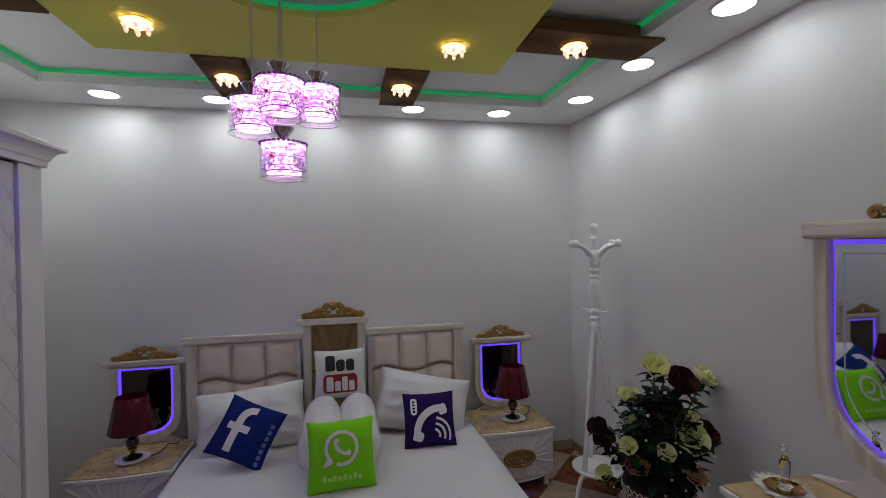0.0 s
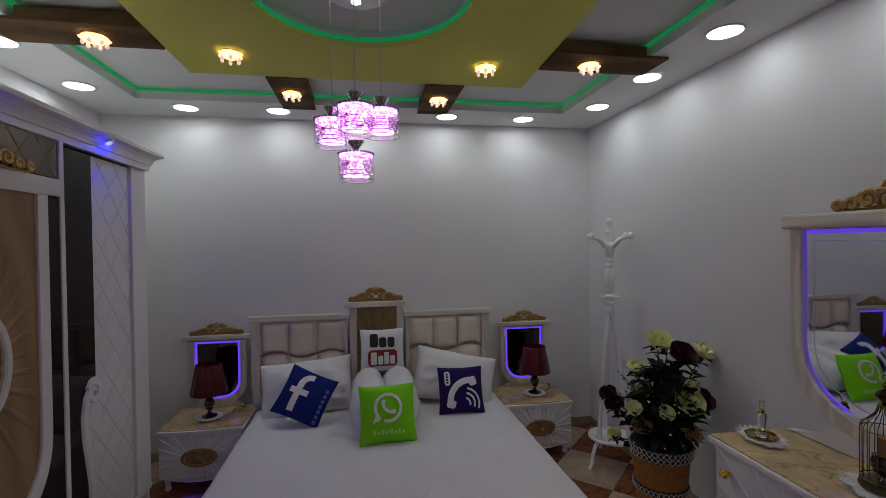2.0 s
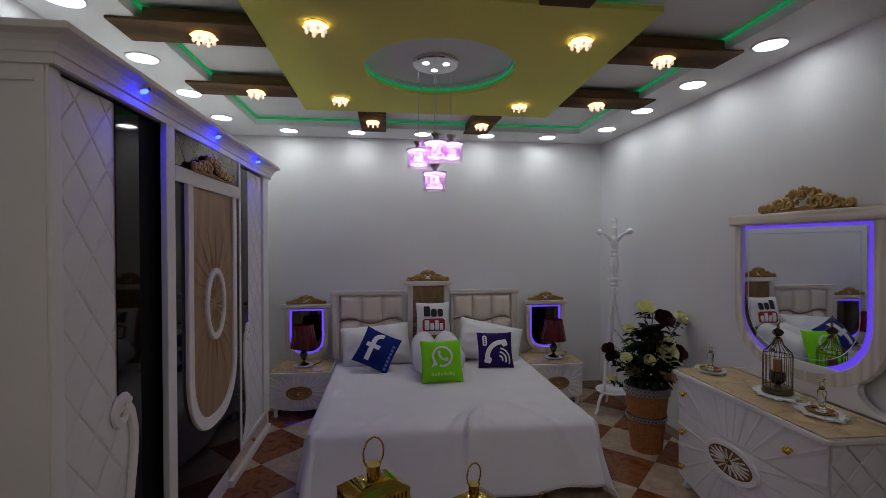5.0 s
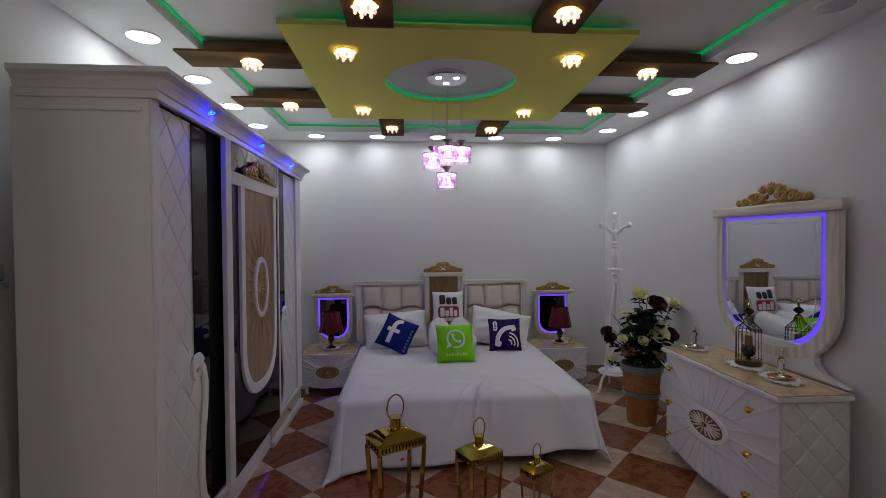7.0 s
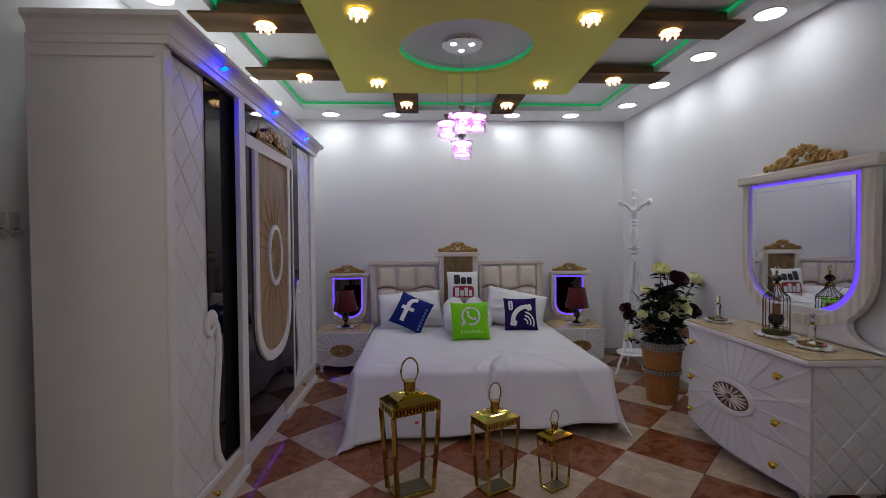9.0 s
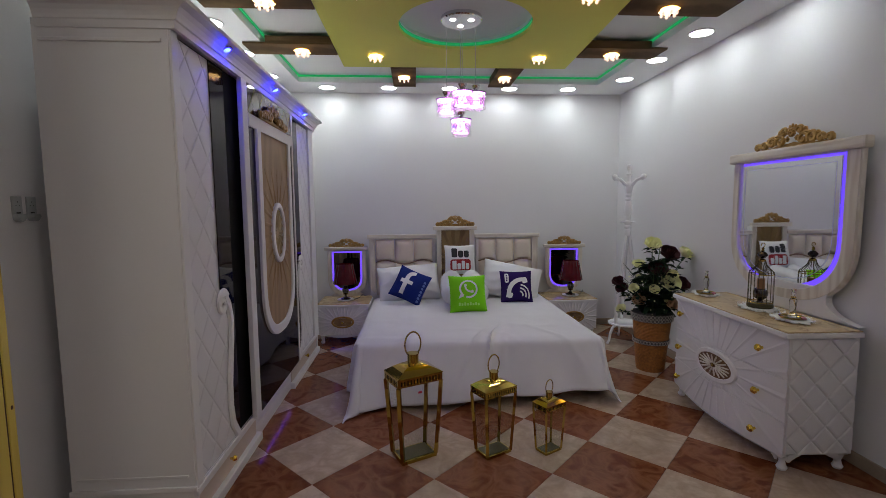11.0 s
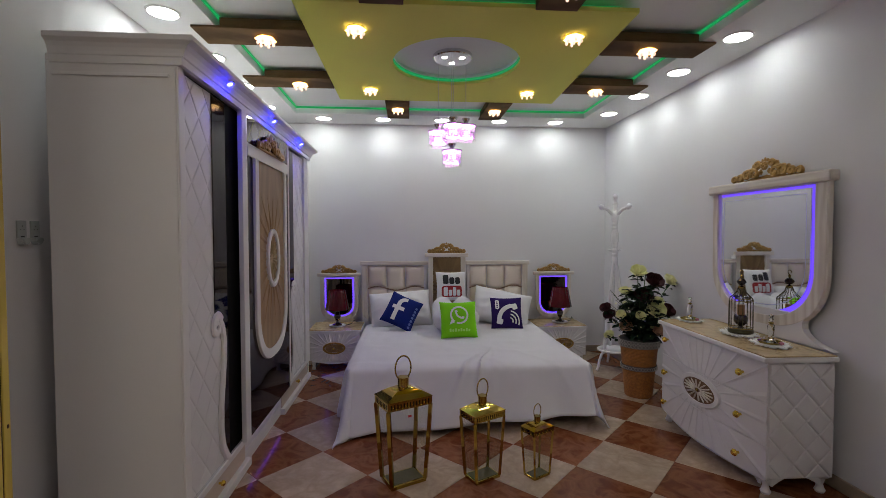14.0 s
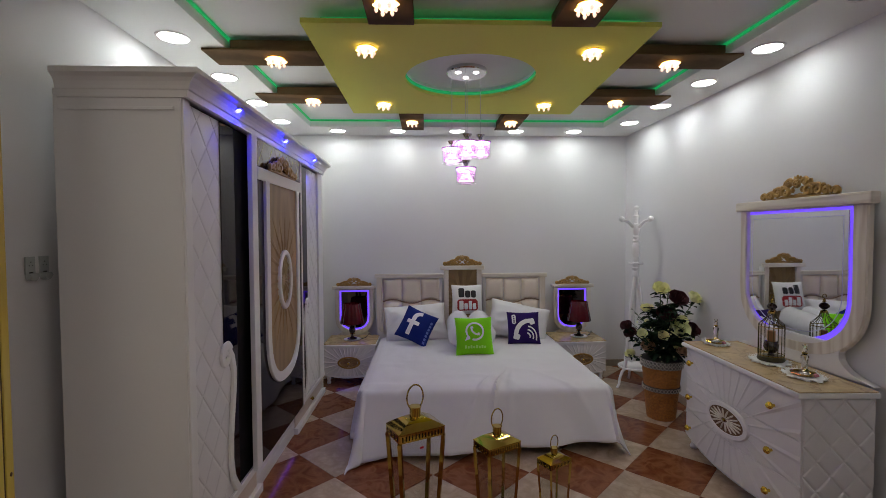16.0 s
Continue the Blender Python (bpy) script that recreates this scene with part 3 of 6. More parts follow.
part("hanger", box(-0.9, 0.9, -0.72, -0.62, 0.027, ZC - PZ - 0.001, bm=box(-0.9, 0.9, 0.62, 0.72, 0.027, ZC - PZ - 0.001)), CEIL, pan)


def rosette(at):
    """A flower-shaped glass light fitting with a ring of drops below it."""
    ob = thing("ceiling_rosette", "flower-shaped glass ceiling light glowing warm yellow", "ceiling light", at, (0, 0, random.uniform(0, 60)), "rosette lights on the ceiling")
    b = bmesh.new()
    n = 48
    rings = []
    for r, z, w in ((0.012, 0.0, 0), (0.050, -0.004, 0.3), (0.058, -0.014, 1.0), (0.050, -0.022, 1.0), (0.030, -0.026, 0.4), (0.010, -0.027, 0)):
        rings.append([b.verts.new((r * (1 + 0.16 * w * math.cos(6 * 2 * math.pi * i / n)) * math.cos(2 * math.pi * i / n), r * (1 + 0.16 * w * math.cos(6 * 2 * math.pi * i / n)) * math.sin(2 * math.pi * i / n), z)) for i in range(n)])
    for a, c in zip(rings, rings[1:]):
        for i in range(n):
            b.faces.new((a[i], a[(i + 1) % n], c[(i + 1) % n], c[i]))
    b.faces.new(rings[0])
    b.faces.new(rings[-1])
    part("flower", b, G_ROSE, ob, smooth=True)
    for i in range(7):
        a = 2 * math.pi * i / 6
        r = 0.047 if i < 6 else 0.0
        part("glass_drop", lathe([(0.0, -0.052), (0.007, -0.047), (0.010, -0.036), (0.005, -0.026), (0.0, -0.022)], 8, (r * math.cos(a), r * math.sin(a), 0 if i < 6 else -0.004)), G_DROP, ob, "glowing glass drop", True)
    part("base_plate", lathe([(0.055, 0.0), (0.055, 0.004), (0.0, 0.004)], 24, (0, 0, -0.0035)), BRASS, ob)
    return ob


G_DROP = glow("rosette_drops", (1.0, 0.70, 0.58), ROSETTE * 0.24)


def board(x0, x1, y0, y1, end):
    """A dark wooden board between the panel and the border; its outer end laps under the border."""
    c = ((x0 + x1) / 2, (y0 + y1) / 2, 2.684)
    ob = thing("ceiling_board", "dark walnut board set across the ceiling tray", "ceiling board", c, group="dark boards round the panel")
    bx = [x0 - c[0], x1 - c[0], y0 - c[1], y1 - c[1]]
    part("plank", box(*bx, 0, 0.0145, 0.002), BROWN, ob)
    ix = [max(x0, TX0 + 0.03) - c[0], min(x1, TX1 - 0.03) - c[0], max(y0, TY0 + 0.03) - c[1], min(y1, TY1 - 0.03) - c[1]]
    part("core", box(*ix, 0.0155, 0.062), BROWN, ob)
    return ob


W2 = 0.125
BOARDS = [(-1.39, PX0 - 0.002, 2.24 - W2, 2.24 + W2, 0), (-1.39, PX0 - 0.002, 1.365 - W2, 1.365 + W2, 0), (panel_side(2.24) + 0.006, 1.965, 2.24 - W2, 2.24 + W2, 1), (panel_side(1.365) + 0.006, 1.950, 1.365 - W2, 1.365 + W2, 1),
          (-0.178 - 0.115, -0.178 + 0.115, PY1 + 0.002, 3.345, 2), (0.812 - 0.115, 0.812 + 0.115, PY1 + 0.002, 3.345, 2), (-0.227 - 0.12, -0.227 + 0.12, 0.25, PY0 - 0.002, 3), (0.750 - 0.12, 0.750 + 0.12, 0.25, PY0 - 0.002, 3)]
for q in BOARDS:
    board(*q)
first = rosette((-0.40, 1.20, PZ))
for x, y, z in ((-0.40, 2.375, PZ), (0.975, 1.215, PZ), (0.98, 2.375, PZ), (-0.97, 2.245, 2.684), (-0.985, 1.365, 2.684), (1.555, 2.245, 2.684), (1.545, 1.37, 2.684), (-0.178, 2.96, 2.684), (0.80, 2.96, 2.684), (-0.235, 0.64, 2.684), (0.742, 0.64, 2.684)):
    copy_thing(first, pose(x, y, z, 0, 0, random.uniform(0, 60)))


def downlight(at, lit=True):
    ob = thing("downlight", "round white recessed ceiling light, switched on" if lit else "round white recessed ceiling light, switched off", "ceiling light", at, group="downlights in the ceiling border")
    part("rim", lathe([(0.074, 0.0), (0.092, 0.0), (0.090, -0.006), (0.079, -0.008), (0.074, 0.0)], 32), WHITE, ob, smooth=True)
    part("diffuser", lathe([(0.0, -0.0055), (0.075, -0.0055), (0.075, -0.001), (0.0, -0.001)], 32), G_DOWN if lit else PLASTIC, ob, "glowing white diffuser" if lit else "unlit white diffuser")
    return ob


lights = [(x, 3.442, ZS) for x in (-0.996, -0.348, 0.30, 0.947, 1.595)]
lights += [(2.04, y, ZS) for y in (3.041, 2.424, 1.80, 1.16)] + [(-1.475, y, ZS) for y in (3.041, 2.39, 1.76, 1.10)]
d0 = downlight(lights[0])
for q in lights[1:]:
    copy_thing(d0, pose(*q))
copy_thing(downlight((2.03, 0.52, ZS), False), pose(-1.475, 0.46, ZS))
# unseen panels, added in the hall to light the surfaces facing it
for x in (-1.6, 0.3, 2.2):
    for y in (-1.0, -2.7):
        pl_ = thing("panel_light", "unseen square ceiling panel, added to fill the room from the hall", "ceiling light", (x, y, 3.0), group="panel lights in the hall")
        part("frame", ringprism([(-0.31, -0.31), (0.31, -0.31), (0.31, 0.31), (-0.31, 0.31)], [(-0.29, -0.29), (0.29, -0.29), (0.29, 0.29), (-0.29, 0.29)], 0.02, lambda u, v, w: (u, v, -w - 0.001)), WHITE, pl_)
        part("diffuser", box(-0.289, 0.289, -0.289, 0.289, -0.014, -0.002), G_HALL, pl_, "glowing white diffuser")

# skirting
b = None
for x0, x1, y0, y1 in ((XL, XR, YB - 0.012, YB), (XR - 0.012, XR, YF, YB - 0.013), (XL, XL + 0.012, YF, YB - 0.013)):
    b = box(x0, x1, y0, y1, 0.001, 0.075, 0.003, b)
solo("baseboard", b, SKIRT, "beige tile skirting along the walls", "skirting", kind="structure")

# pine lining of the opening
lin = thing("opening_lining", "varnished yellow pine lining of the wide opening", "door frame", (0, YF, 0), kind="structure")
for s, x in ((1, OL), (-1, OR)):
    bead = box(min(x, x + s * -0.03), max(x, x + s * -0.03), -0.028, 0.0, 0, OH, 0.004)
    part("bead", bead, PINE, lin)
    part("groove", box(min(x - s * 0.004, x - s * 0.03), max(x - s * 0.004, x - s * 0.03), -0.036, -0.0285, 0, OH), PINE_GROOVE, lin)
    for k in range(2):
        y1 = -0.0365 - k * 0.098
        part("jamb_board", box(min(x, x - s * 0.03), max(x, x - s * 0.03), y1 - 0.090, y1, 0, OH, 0.003), PINE, lin)
        part("groove", box(min(x - s * 0.004, x - s * 0.03), max(x - s * 0.004, x - s * 0.03), y1 - 0.0975, y1 - 0.0905, 0, OH), PINE_GROOVE, lin)
    b = bmesh.new()
    for k in range(5):
        z, yy = 0.35 + 0.43 * k + random.uniform(-0.06, 0.06), -0.0365 - random.choice((0.02, 0.045, 0.065))
        if k % 4 == 1:
            yy = -0.012
        lathe([(0.0, 0.0012), (0.004, 0.0010), (0.006, 0.0)], 10, (0, 0, 0), b, Matrix.Translation((x + s * 0.0002, yy, z)) @ pose(0, 0, 0, 0, 90 * s, 0) @ Matrix.Diagonal((1.3, 0.8, 1, 1)))
    part("knot", b, KNOT, lin, "dark knots")
part("head_board", box(OL - 0.03, OR + 0.03, -T, 0, OH, OH + 0.03, 0.003), PINE, lin)

# wall sockets behind the wardrobe's end
for y in (0.375, 0.444):
    ob = thing("wall_socket", "grey-white double wall socket with a plugged adapter", "socket", (XL, y, 1.43), group="wall sockets")
    ob.scale = (0.78, 0.72, 0.72)
    part("plate", box(0, 0.010, -0.032, 0.032, -0.02, 0.085, 0.004), PLASTIC, ob, smooth=True)
    part("adapter", prism([(0.028 * math.cos(a), 0.028 * math.sin(a) - 0.03) for a in [math.pi + math.pi * i / 10 for i in range(11)]] + [(0.028, -0.015), (-0.028, -0.015)], 0.035, lambda u, v, w: (w, u, v), 0.006), PLASTIC, ob, smooth=True)
    part("slot", box(0.0102, 0.0115, -0.012, 0.014, -0.012, -0.004), CABLE, ob, "dark slot")
    part("pin_hole", box(0.0102, 0.0108, -0.014, -0.009, 0.03, 0.035, bm=box(0.0102, 0.0108, 0.009, 0.014, 0.03, 0.035, bm=box(0.0102, 0.0108, -0.003, 0.003, 0.05, 0.056))), CABLE, ob, "dark pin holes")


# ---- wardrobe ----
WX, WY0, WY1, WZ = -1.075, 0.390, 2.935, 2.266
wr = thing("wardrobe", "tall white sliding-door wardrobe with quilted and tan panels", "wardrobe", (-1.37, 1.70, 0))
ox, oy = 1.37, -1.70


def W(x, y, z):
    return (x + ox, y + oy, z)


def wbox(x0, x1, y0, y1, z0, z1, bevel=0.0, bm=None):
    return box(x0 + ox, x1 + ox, y0 + oy, y1 + oy, z0, z1, bevel, bm)


def on_front(x):
    return lambda u, v, w: (x + w + ox, u + oy, v)


part("side_panel", wbox(-1.595, WX, WY0, WY0 + 0.03, 0.06, 2.16, 0.004), WHITE, wr)
part("side_panel", wbox(-1.595, WX, WY1 - 0.03, WY1, 0.06, 2.16, 0.004), WHITE, wr)
part("back_panel", wbox(-1.60, -1.585, WY0 + 0.03, WY1 - 0.03, 0.06, 2.16), WHITE, wr)
part("top_panel", wbox(-1.595, WX, WY0, WY1, 2.161, 2.19, 0.003), WHITE, wr)
part("floor_panel", wbox(-1.585, WX - 0.02, WY0 + 0.031, WY1 - 0.031, 0.06, 0.09), WHITE, wr)
part("side_moulding", wbox(-1.57, -1.10, WY0 - 0.006, WY0, 0.262, 0.274, 0.003), WHITE, wr)
part("side_moulding", wbox(-1.57, -1.10, WY0 - 0.008, WY0, 2.10, 2.115, 0.003), WHITE, wr)
part("side_moulding", wbox(-1.60, -1.064, WY0 - 0.012, WY0, 0.198, 0.223, 0.005), WHITE, wr)
part("pilaster", wbox(WX, -1.064, WY0 + 0.001, WY0 + 0.055, 0.2105, 2.16, 0.004), WHITE, wr)
part("pilaster", wbox(-1.100, -1.064, WY1 - 0.17, WY1 - 0.001, 0.2105, 2.16, 0.004), WHITE, wr)
# crown: a stepped moulding swept round three sides
prof = [(0.0, 2.150), (0.012, 2.153), (0.014, 2.182), (0.021, 2.186), (0.025, 2.198), (0.033, 2.214), (0.047, 2.230), (0.068, 2.240), (0.074, 2.244), (0.074, WZ - 0.004), (0.070, WZ), (0.0, WZ)]
b = bmesh.new()
lay = []
for o, z in prof:
    lay.append([b.verts.new(W(x, y, z)) for x, y in ((-1.575, WY0 - o * 0.6), (WX + 0.02 + o, WY0 - o * 0.6), (WX + 0.02 + o, WY1 + o), (-1.575, WY1 + o))])
for a, c in zip(lay, lay[1:]):
    for i in range(3):
        b.faces.new((a[i], a[i + 1], c[i + 1], c[i]))
b.faces.new(lay[-1])
b.faces.new([l[0] for l in lay])
b.faces.new([l[3] for l in lay])
cr = part("crown", b, WHITE, wr)
for y in (0.83, 1.62, 2.43):
    part("spot_ring", lathe([(0.018, 0), (0.027, 0), (0.026, 0.004), (0.020, 0.005)], 20, W(WX + 0.061, y, 2.221), None, pose(0, 0, 0, 0, 156, 0)), CHROME, cr, "small chrome ring", True)
    part("spot_lens", lathe([(0.0, 0.011), (0.011, 0.009), (0.016, 0.005), (0.0, 0.004)], 16, W(WX + 0.062, y, 2.219), None, pose(0, 0, 0, 0, 156, 0)), G_BLUE, cr, "blue glowing lens", True)
# plinth with two drawers between stepped feet
part("bottom_rail", wbox(-1.0835, -1.062, WY0 - 0.003, WY1 + 0.003, 0.176, 0.210, 0.004), WHITE, wr)
part("track", wbox(-1.0815, -1.0785, WY0 + 0.06, WY1 - 0.17, 0.2102, 0.2145, 0, wbox(-1.0730, -1.0700, WY0 + 0.06, WY1 - 0.17, 0.2102, 0.2145)), CHROME, wr)
part("plinth", wbox(-1.58, -1.098, WY0 + 0.004, WY1 - 0.004, 0.0, 0.1755), QUILT, wr)
for y0, y1 in ((WY0, 1.19), (2.0, WY1)):
    d = part("plinth_drawer", wbox(-1.0978, -1.088, y0 + 0.006, y1 - 0.01, 0.052, 0.172, 0.003), PALEWOOD, wr, "pale wood plinth drawer")
    part("knob", lathe([(0.006, 0.0), (0.006, 0.010), (0.014, 0.016), (0.016, 0.024), (0.010, 0.032), (0.0, 0.034)], 16, W(-1.088, (y0 + y1) / 2, 0.118), None, pose(0, 0, 0, 0, 90, 0)), KNOB, d, "brass knob", True)
    part("plinth_foot", wbox(-1.0975, -1.062, y0 - 0.006, y1 + 0.03, 0.0, 0.048, 0.005), WHITE, wr)
# three sliding doors
G0 = -1.085
for nm, y0, y1, outer_lo in (("near", WY0 + 0.056, 1.16, True), ("far", 2.02, WY1 - 0.172, False)):
    d = part("sliding_door", wbox(G0 - 0.02, G0, y0, y1, 0.197, 2.15), BLACK, wr, "white quilted and black glass sliding door")
    if outer_lo:
        q0, q1, edge = y0, 0.748, 0.748
    else:
        q0, q1, edge = 2.385, y1, 2.385
    quilted("quilted_panel", d, QUILT, "white panel of padded diamonds", False, q0 if outer_lo else edge - 0.17, q1 + 0.17 if outer_lo else q1, 0.20, 2.145, 0.17, 0.21, 0.004, on_front(G0 + 0.001), 0.010)
    s = 1 if outer_lo else -1
    curve = [(0.20, 0.155), (0.24, 0.125), (0.30, 0.085), (0.40, 0.066), (0.52, 0.070), (0.64, 0.092), (0.76, 0.115), (0.86, 0.120), (0.94, 0.098), (0.99, 0.055), (1.005, 0.0)]
    far = y1 if outer_lo else y0
    poly = [(edge + s * o, z) for z, o in curve] + [(edge, 2.145), (far, 2.145), (far, 0.20)]
    # glass stops short, so bare black stands for the shaded gap between doors
    if outer_lo:
        poly = [(min(u, 0.910), v) for u, v in poly]
    part("glass_pane", prism(poly, 0.004, on_front(G0 + 0.0065)), DARKGLASS, d, "black reflecting glass")
    path = [(edge + s * (o - 0.016), z) for z, o in curve[:-1]]
    fine = []
    for i in range(len(path) - 1):
        for k in range(4):
            f = k / 4
            fine.append((path[i][0] + (path[i + 1][0] - path[i][0]) * f, path[i][1] + (path[i + 1][1] - path[i][1]) * f))
    sp = [(u if outer_lo else 2 * (edge + s * 0.02) - u, v) for u, v in spiral(edge + s * 0.02, 0.955, 0.058, 1.35, 0.7, 1, 26, 0.2)]
    b = tube([on_front(G0 + 0.010)(u, v, 0) for u, v in fine + sp], [0.026] * len(fine) + [0.026 - 0.013 * i / 25 for i in range(26)], 8, None, False, ((1, 0, 0), 0.55))
    part("scroll_trim", b, WHITE, d, "white carved scroll", True)
M0 = -1.045
d = part("sliding_door", wbox(M0 - 0.022, M0 - 0.004, 1.075, 2.115, 0.197, 2.15), BLACK, wr, "middle sliding door with a tan oval panel and dark glass")
part("stile", wbox(M0 - 0.022, M0 + 0.006, 1.072, 1.155, 0.197, 2.152, 0.004), WHITE, d)
part("stile", wbox(M0 - 0.022, M0 + 0.006, 2.085, 2.115, 0.197, 2.152, 0.004), WHITE, d)
part("glass_pane", wbox(M0 - 0.0035, M0, 1.156, 2.084, 0.20, 1.90), DARKGLASS, d, "black reflecting glass")
part("upper_pane", wbox(M0 - 0.0035, M0, 1.156, 2.084, 1.985, 2.148), SMOKED, d, "smoked mirror pane with cut crosses")
b = bmesh.new()
for k in range(6):
    y = 1.17 + k * 0.155
    for sg in (-1, 1):
        tube([W(M0 + 0.0005, y if sg > 0 else y + 0.13, 1.99), W(M0 + 0.0005, y + 0.13 if sg > 0 else y, 2.145)], 0.0009, 4, b)
part("cut_lines", b, CHROME, d, "fine cut lines")
part("cross_rail", wbox(M0 - 0.003, M0 + 0.010, 1.155, 2.085, 1.905, 1.98, 0.005), WHITE, d)
UO = arch_u(1.262, 1.985, 1.904, 0.575, 26, 0.62)
UI = arch_u(1.325, 1.922, 1.904, 0.640, 26, 0.62)
part("oval_frame", ringprism(UO, UI, 0.018, on_front(M0 + 0.0005), None, 0.004), WHITE, d, "white rounded frame")
part("tan_board", prism(arch_u(1.324, 1.923, 1.903, 0.639, 26, 0.62), 0.006, on_front(M0 + 0.0005)), TANWOOD, d, "tan veneered board")
part("sunray_panel", sunray(1.335, 1.912, 0.83, 1.70, 1.622, 1.265, 0.10, 0.165, 22, 0.009, on_front(M0 + 0.0068), 0.9, 0.25), TANWOOD, d, "tan carved sun rays")
med = part("medallion", ringprism(ellipse(1.622, 1.265, 0.142, 0.205, 40), ellipse(1.622, 1.265, 0.108, 0.168, 40), 0.020, on_front(M0 + 0.0065), None, 0.006), WHITE, d, "white oval ring", True)
part("rosette", sunray(1.622 - 0.105, 1.622 + 0.105, 1.265 - 0.165, 1.265 + 0.165, 1.622, 1.265, 0.02, 0.03, 16, 0.008, on_front(M0 + 0.0075), 0.2), OCHRE, med, "ochre carved rosette")
part("crest", crest(0.60, 0.135, lambda u, v, w: (M0 + 0.011 + w + ox, 1.60 + u + oy, 1.978 + v), 0.018), GOLD, d, "carved antique gold crest", True)
# violet glow below the wardrobe
part("plinth_light", wbox(-1.0975, -1.090, 1.24, 1.96, 0.167, 0.1752), G_PLINTH, wr, "violet glowing light strip")


# ---- bed ----
bed = thing("bed", "white double bed with a cream padded headboard", "bed", (0.37, 2.6, 0))
bx, by = -0.37, -2.6


def B(x, y, z):
    return (x + bx, y + by, z)


def bbox(x0, x1, y0, y1, z0, z1, bevel=0.0, bm=None):
    return box(x0 + bx, x1 + bx, y0 + by, y1 + by, z0, z1, bevel, bm)


def on_wall(y):
    return lambda u, v, w: (u + bx, y - w + by, v)


part("bed_frame", bbox(-0.47, 1.24, 1.78, 3.56, 0.12, 0.25, 0.01), WHITE, bed)
for x in (-0.42, 1.19):
    for y in (1.86, 3.40):
        part("leg", lathe([(0.022, 0.0), (0.032, 0.02), (0.024, 0.06), (0.036, 0.12)], 14, B(x, y, 0)), WHITE, bed, smooth=True)
part("mattress", bbox(-0.48, 1.25, 1.80, 3.55, 0.251, 0.405, 0.04), COTTON, bed)
HY = 3.60
for x0, x1, inner in ((-0.63, 0.150, -1), (0.585, 1.337, 1)):
    hb = part("headboard_wing", bbox(x0 + 0.02, x1 - 0.02, HY, 3.66, 0.10, 1.075, 0.004), WHITE, bed, "whitewashed frame with padded cream panels")
    part("top_rail", bbox(x0, x1, HY - 0.035, HY - 0.001, 1.075, 1.122, 0.008), ASH_H, hb)
    xo = x0 + 0.02 if inner < 0 else x1 - 0.02
    part("outer_post", prism([(xo, 1.074), (xo, 0.56), (xo - inner * 0.012, 0.50), (xo - inner * 0.05, 0.46), (xo - inner * 0.075, 0.47), (xo - inner * 0.065, 0.56), (xo - inner * 0.065, 1.074)], 0.028, on_wall(HY), 0.004), ASH, hb)
    px0, px1 = (x0 + 0.09, x1 - 0.045) if inner < 0 else (x0 + 0.045, x1 - 0.09)
    wd = (px1 - px0) / 3
    for k in range(3):
        for up in (True, False):
            b = bmesh.new()
            nu, nv = 10, 12
            grid = []
            for i in range(nu + 1):
                row = []
                for j in range(nv + 1):
                    f, g = i / nu, j / nv
                    u = px0 + wd * (k + f)
                    wave = 0.808 + 0.022 * math.sin(2 * math.pi * ((u - px0) / (px1 - px0)) * 1.5)
                    lo, hi = (wave + 0.004, 1.066) if up else (0.43, wave - 0.004)
                    v = lo + (hi - lo) * g
                    puff = (1 - abs(2 * f - 1) ** 4) * (1 - abs(2 * g - 1) ** 6)
                    row.append(b.verts.new(on_wall(HY)(u + (0.5 - f) * 0.008, v, 0.003 + 0.036 * puff ** 0.6)))
                grid.append(row)
            for i in range(nu):
                for j in range(nv):
                    b.faces.new((grid[i][j], grid[i + 1][j], grid[i + 1][j + 1], grid[i][j + 1]))
            part("padded_panel", b, LEATHER, hb, "cream leatherette pad", True)
    wave_pts = []
    for i in range(37):
        u = px0 + (px1 - px0) * i / 36
        wave_pts.append(on_wall(HY)(u, 0.808 + 0.022 * math.sin(2 * math.pi * i / 36 * 1.5), 0.014))
    part("piping", tube(wave_pts, 0.0075, 6), PIPING, hb, "tan piping", True)
hc = part("headboard_centre", bbox(0.152, 0.583, HY - 0.012, 3.66, 0.10, 1.165, 0.004), WHITE, bed, "raised centre of the headboard")
part("top_rail", bbox(0.112, 0.612, HY - 0.055, HY - 0.013, 1.166, 1.212, 0.008), ASH_H, hc)
part("side_post", bbox(0.152, 0.205, HY - 0.034, HY - 0.0125, 0.42, 1.165, 0.006), ASH, hc)
part("side_post", bbox(0.530, 0.583, HY - 0.034, HY - 0.0125, 0.42, 1.165, 0.006), ASH, hc)
part("sunray_panel", sunray(0.207, 0.528, 0.45, 1.163, 0.367, 0.80, 0.04, 0.05, 20, 0.010, on_wall(HY - 0.0135), 0.2), OCHRE, hc, "ochre panel of carved rays")
part("crest", crest(0.44, 0.130, lambda u, v, w: (0.362 + u + bx, HY - 0.025 - w + by, 1.210 + v), 0.020), GOLD, hc, "carved antique gold crest", True)

# bedspread: a cloth over the mattress, hanging to the floor
X0, X1, Y0, ZT = -0.515, 1.305, 1.79, 0.425


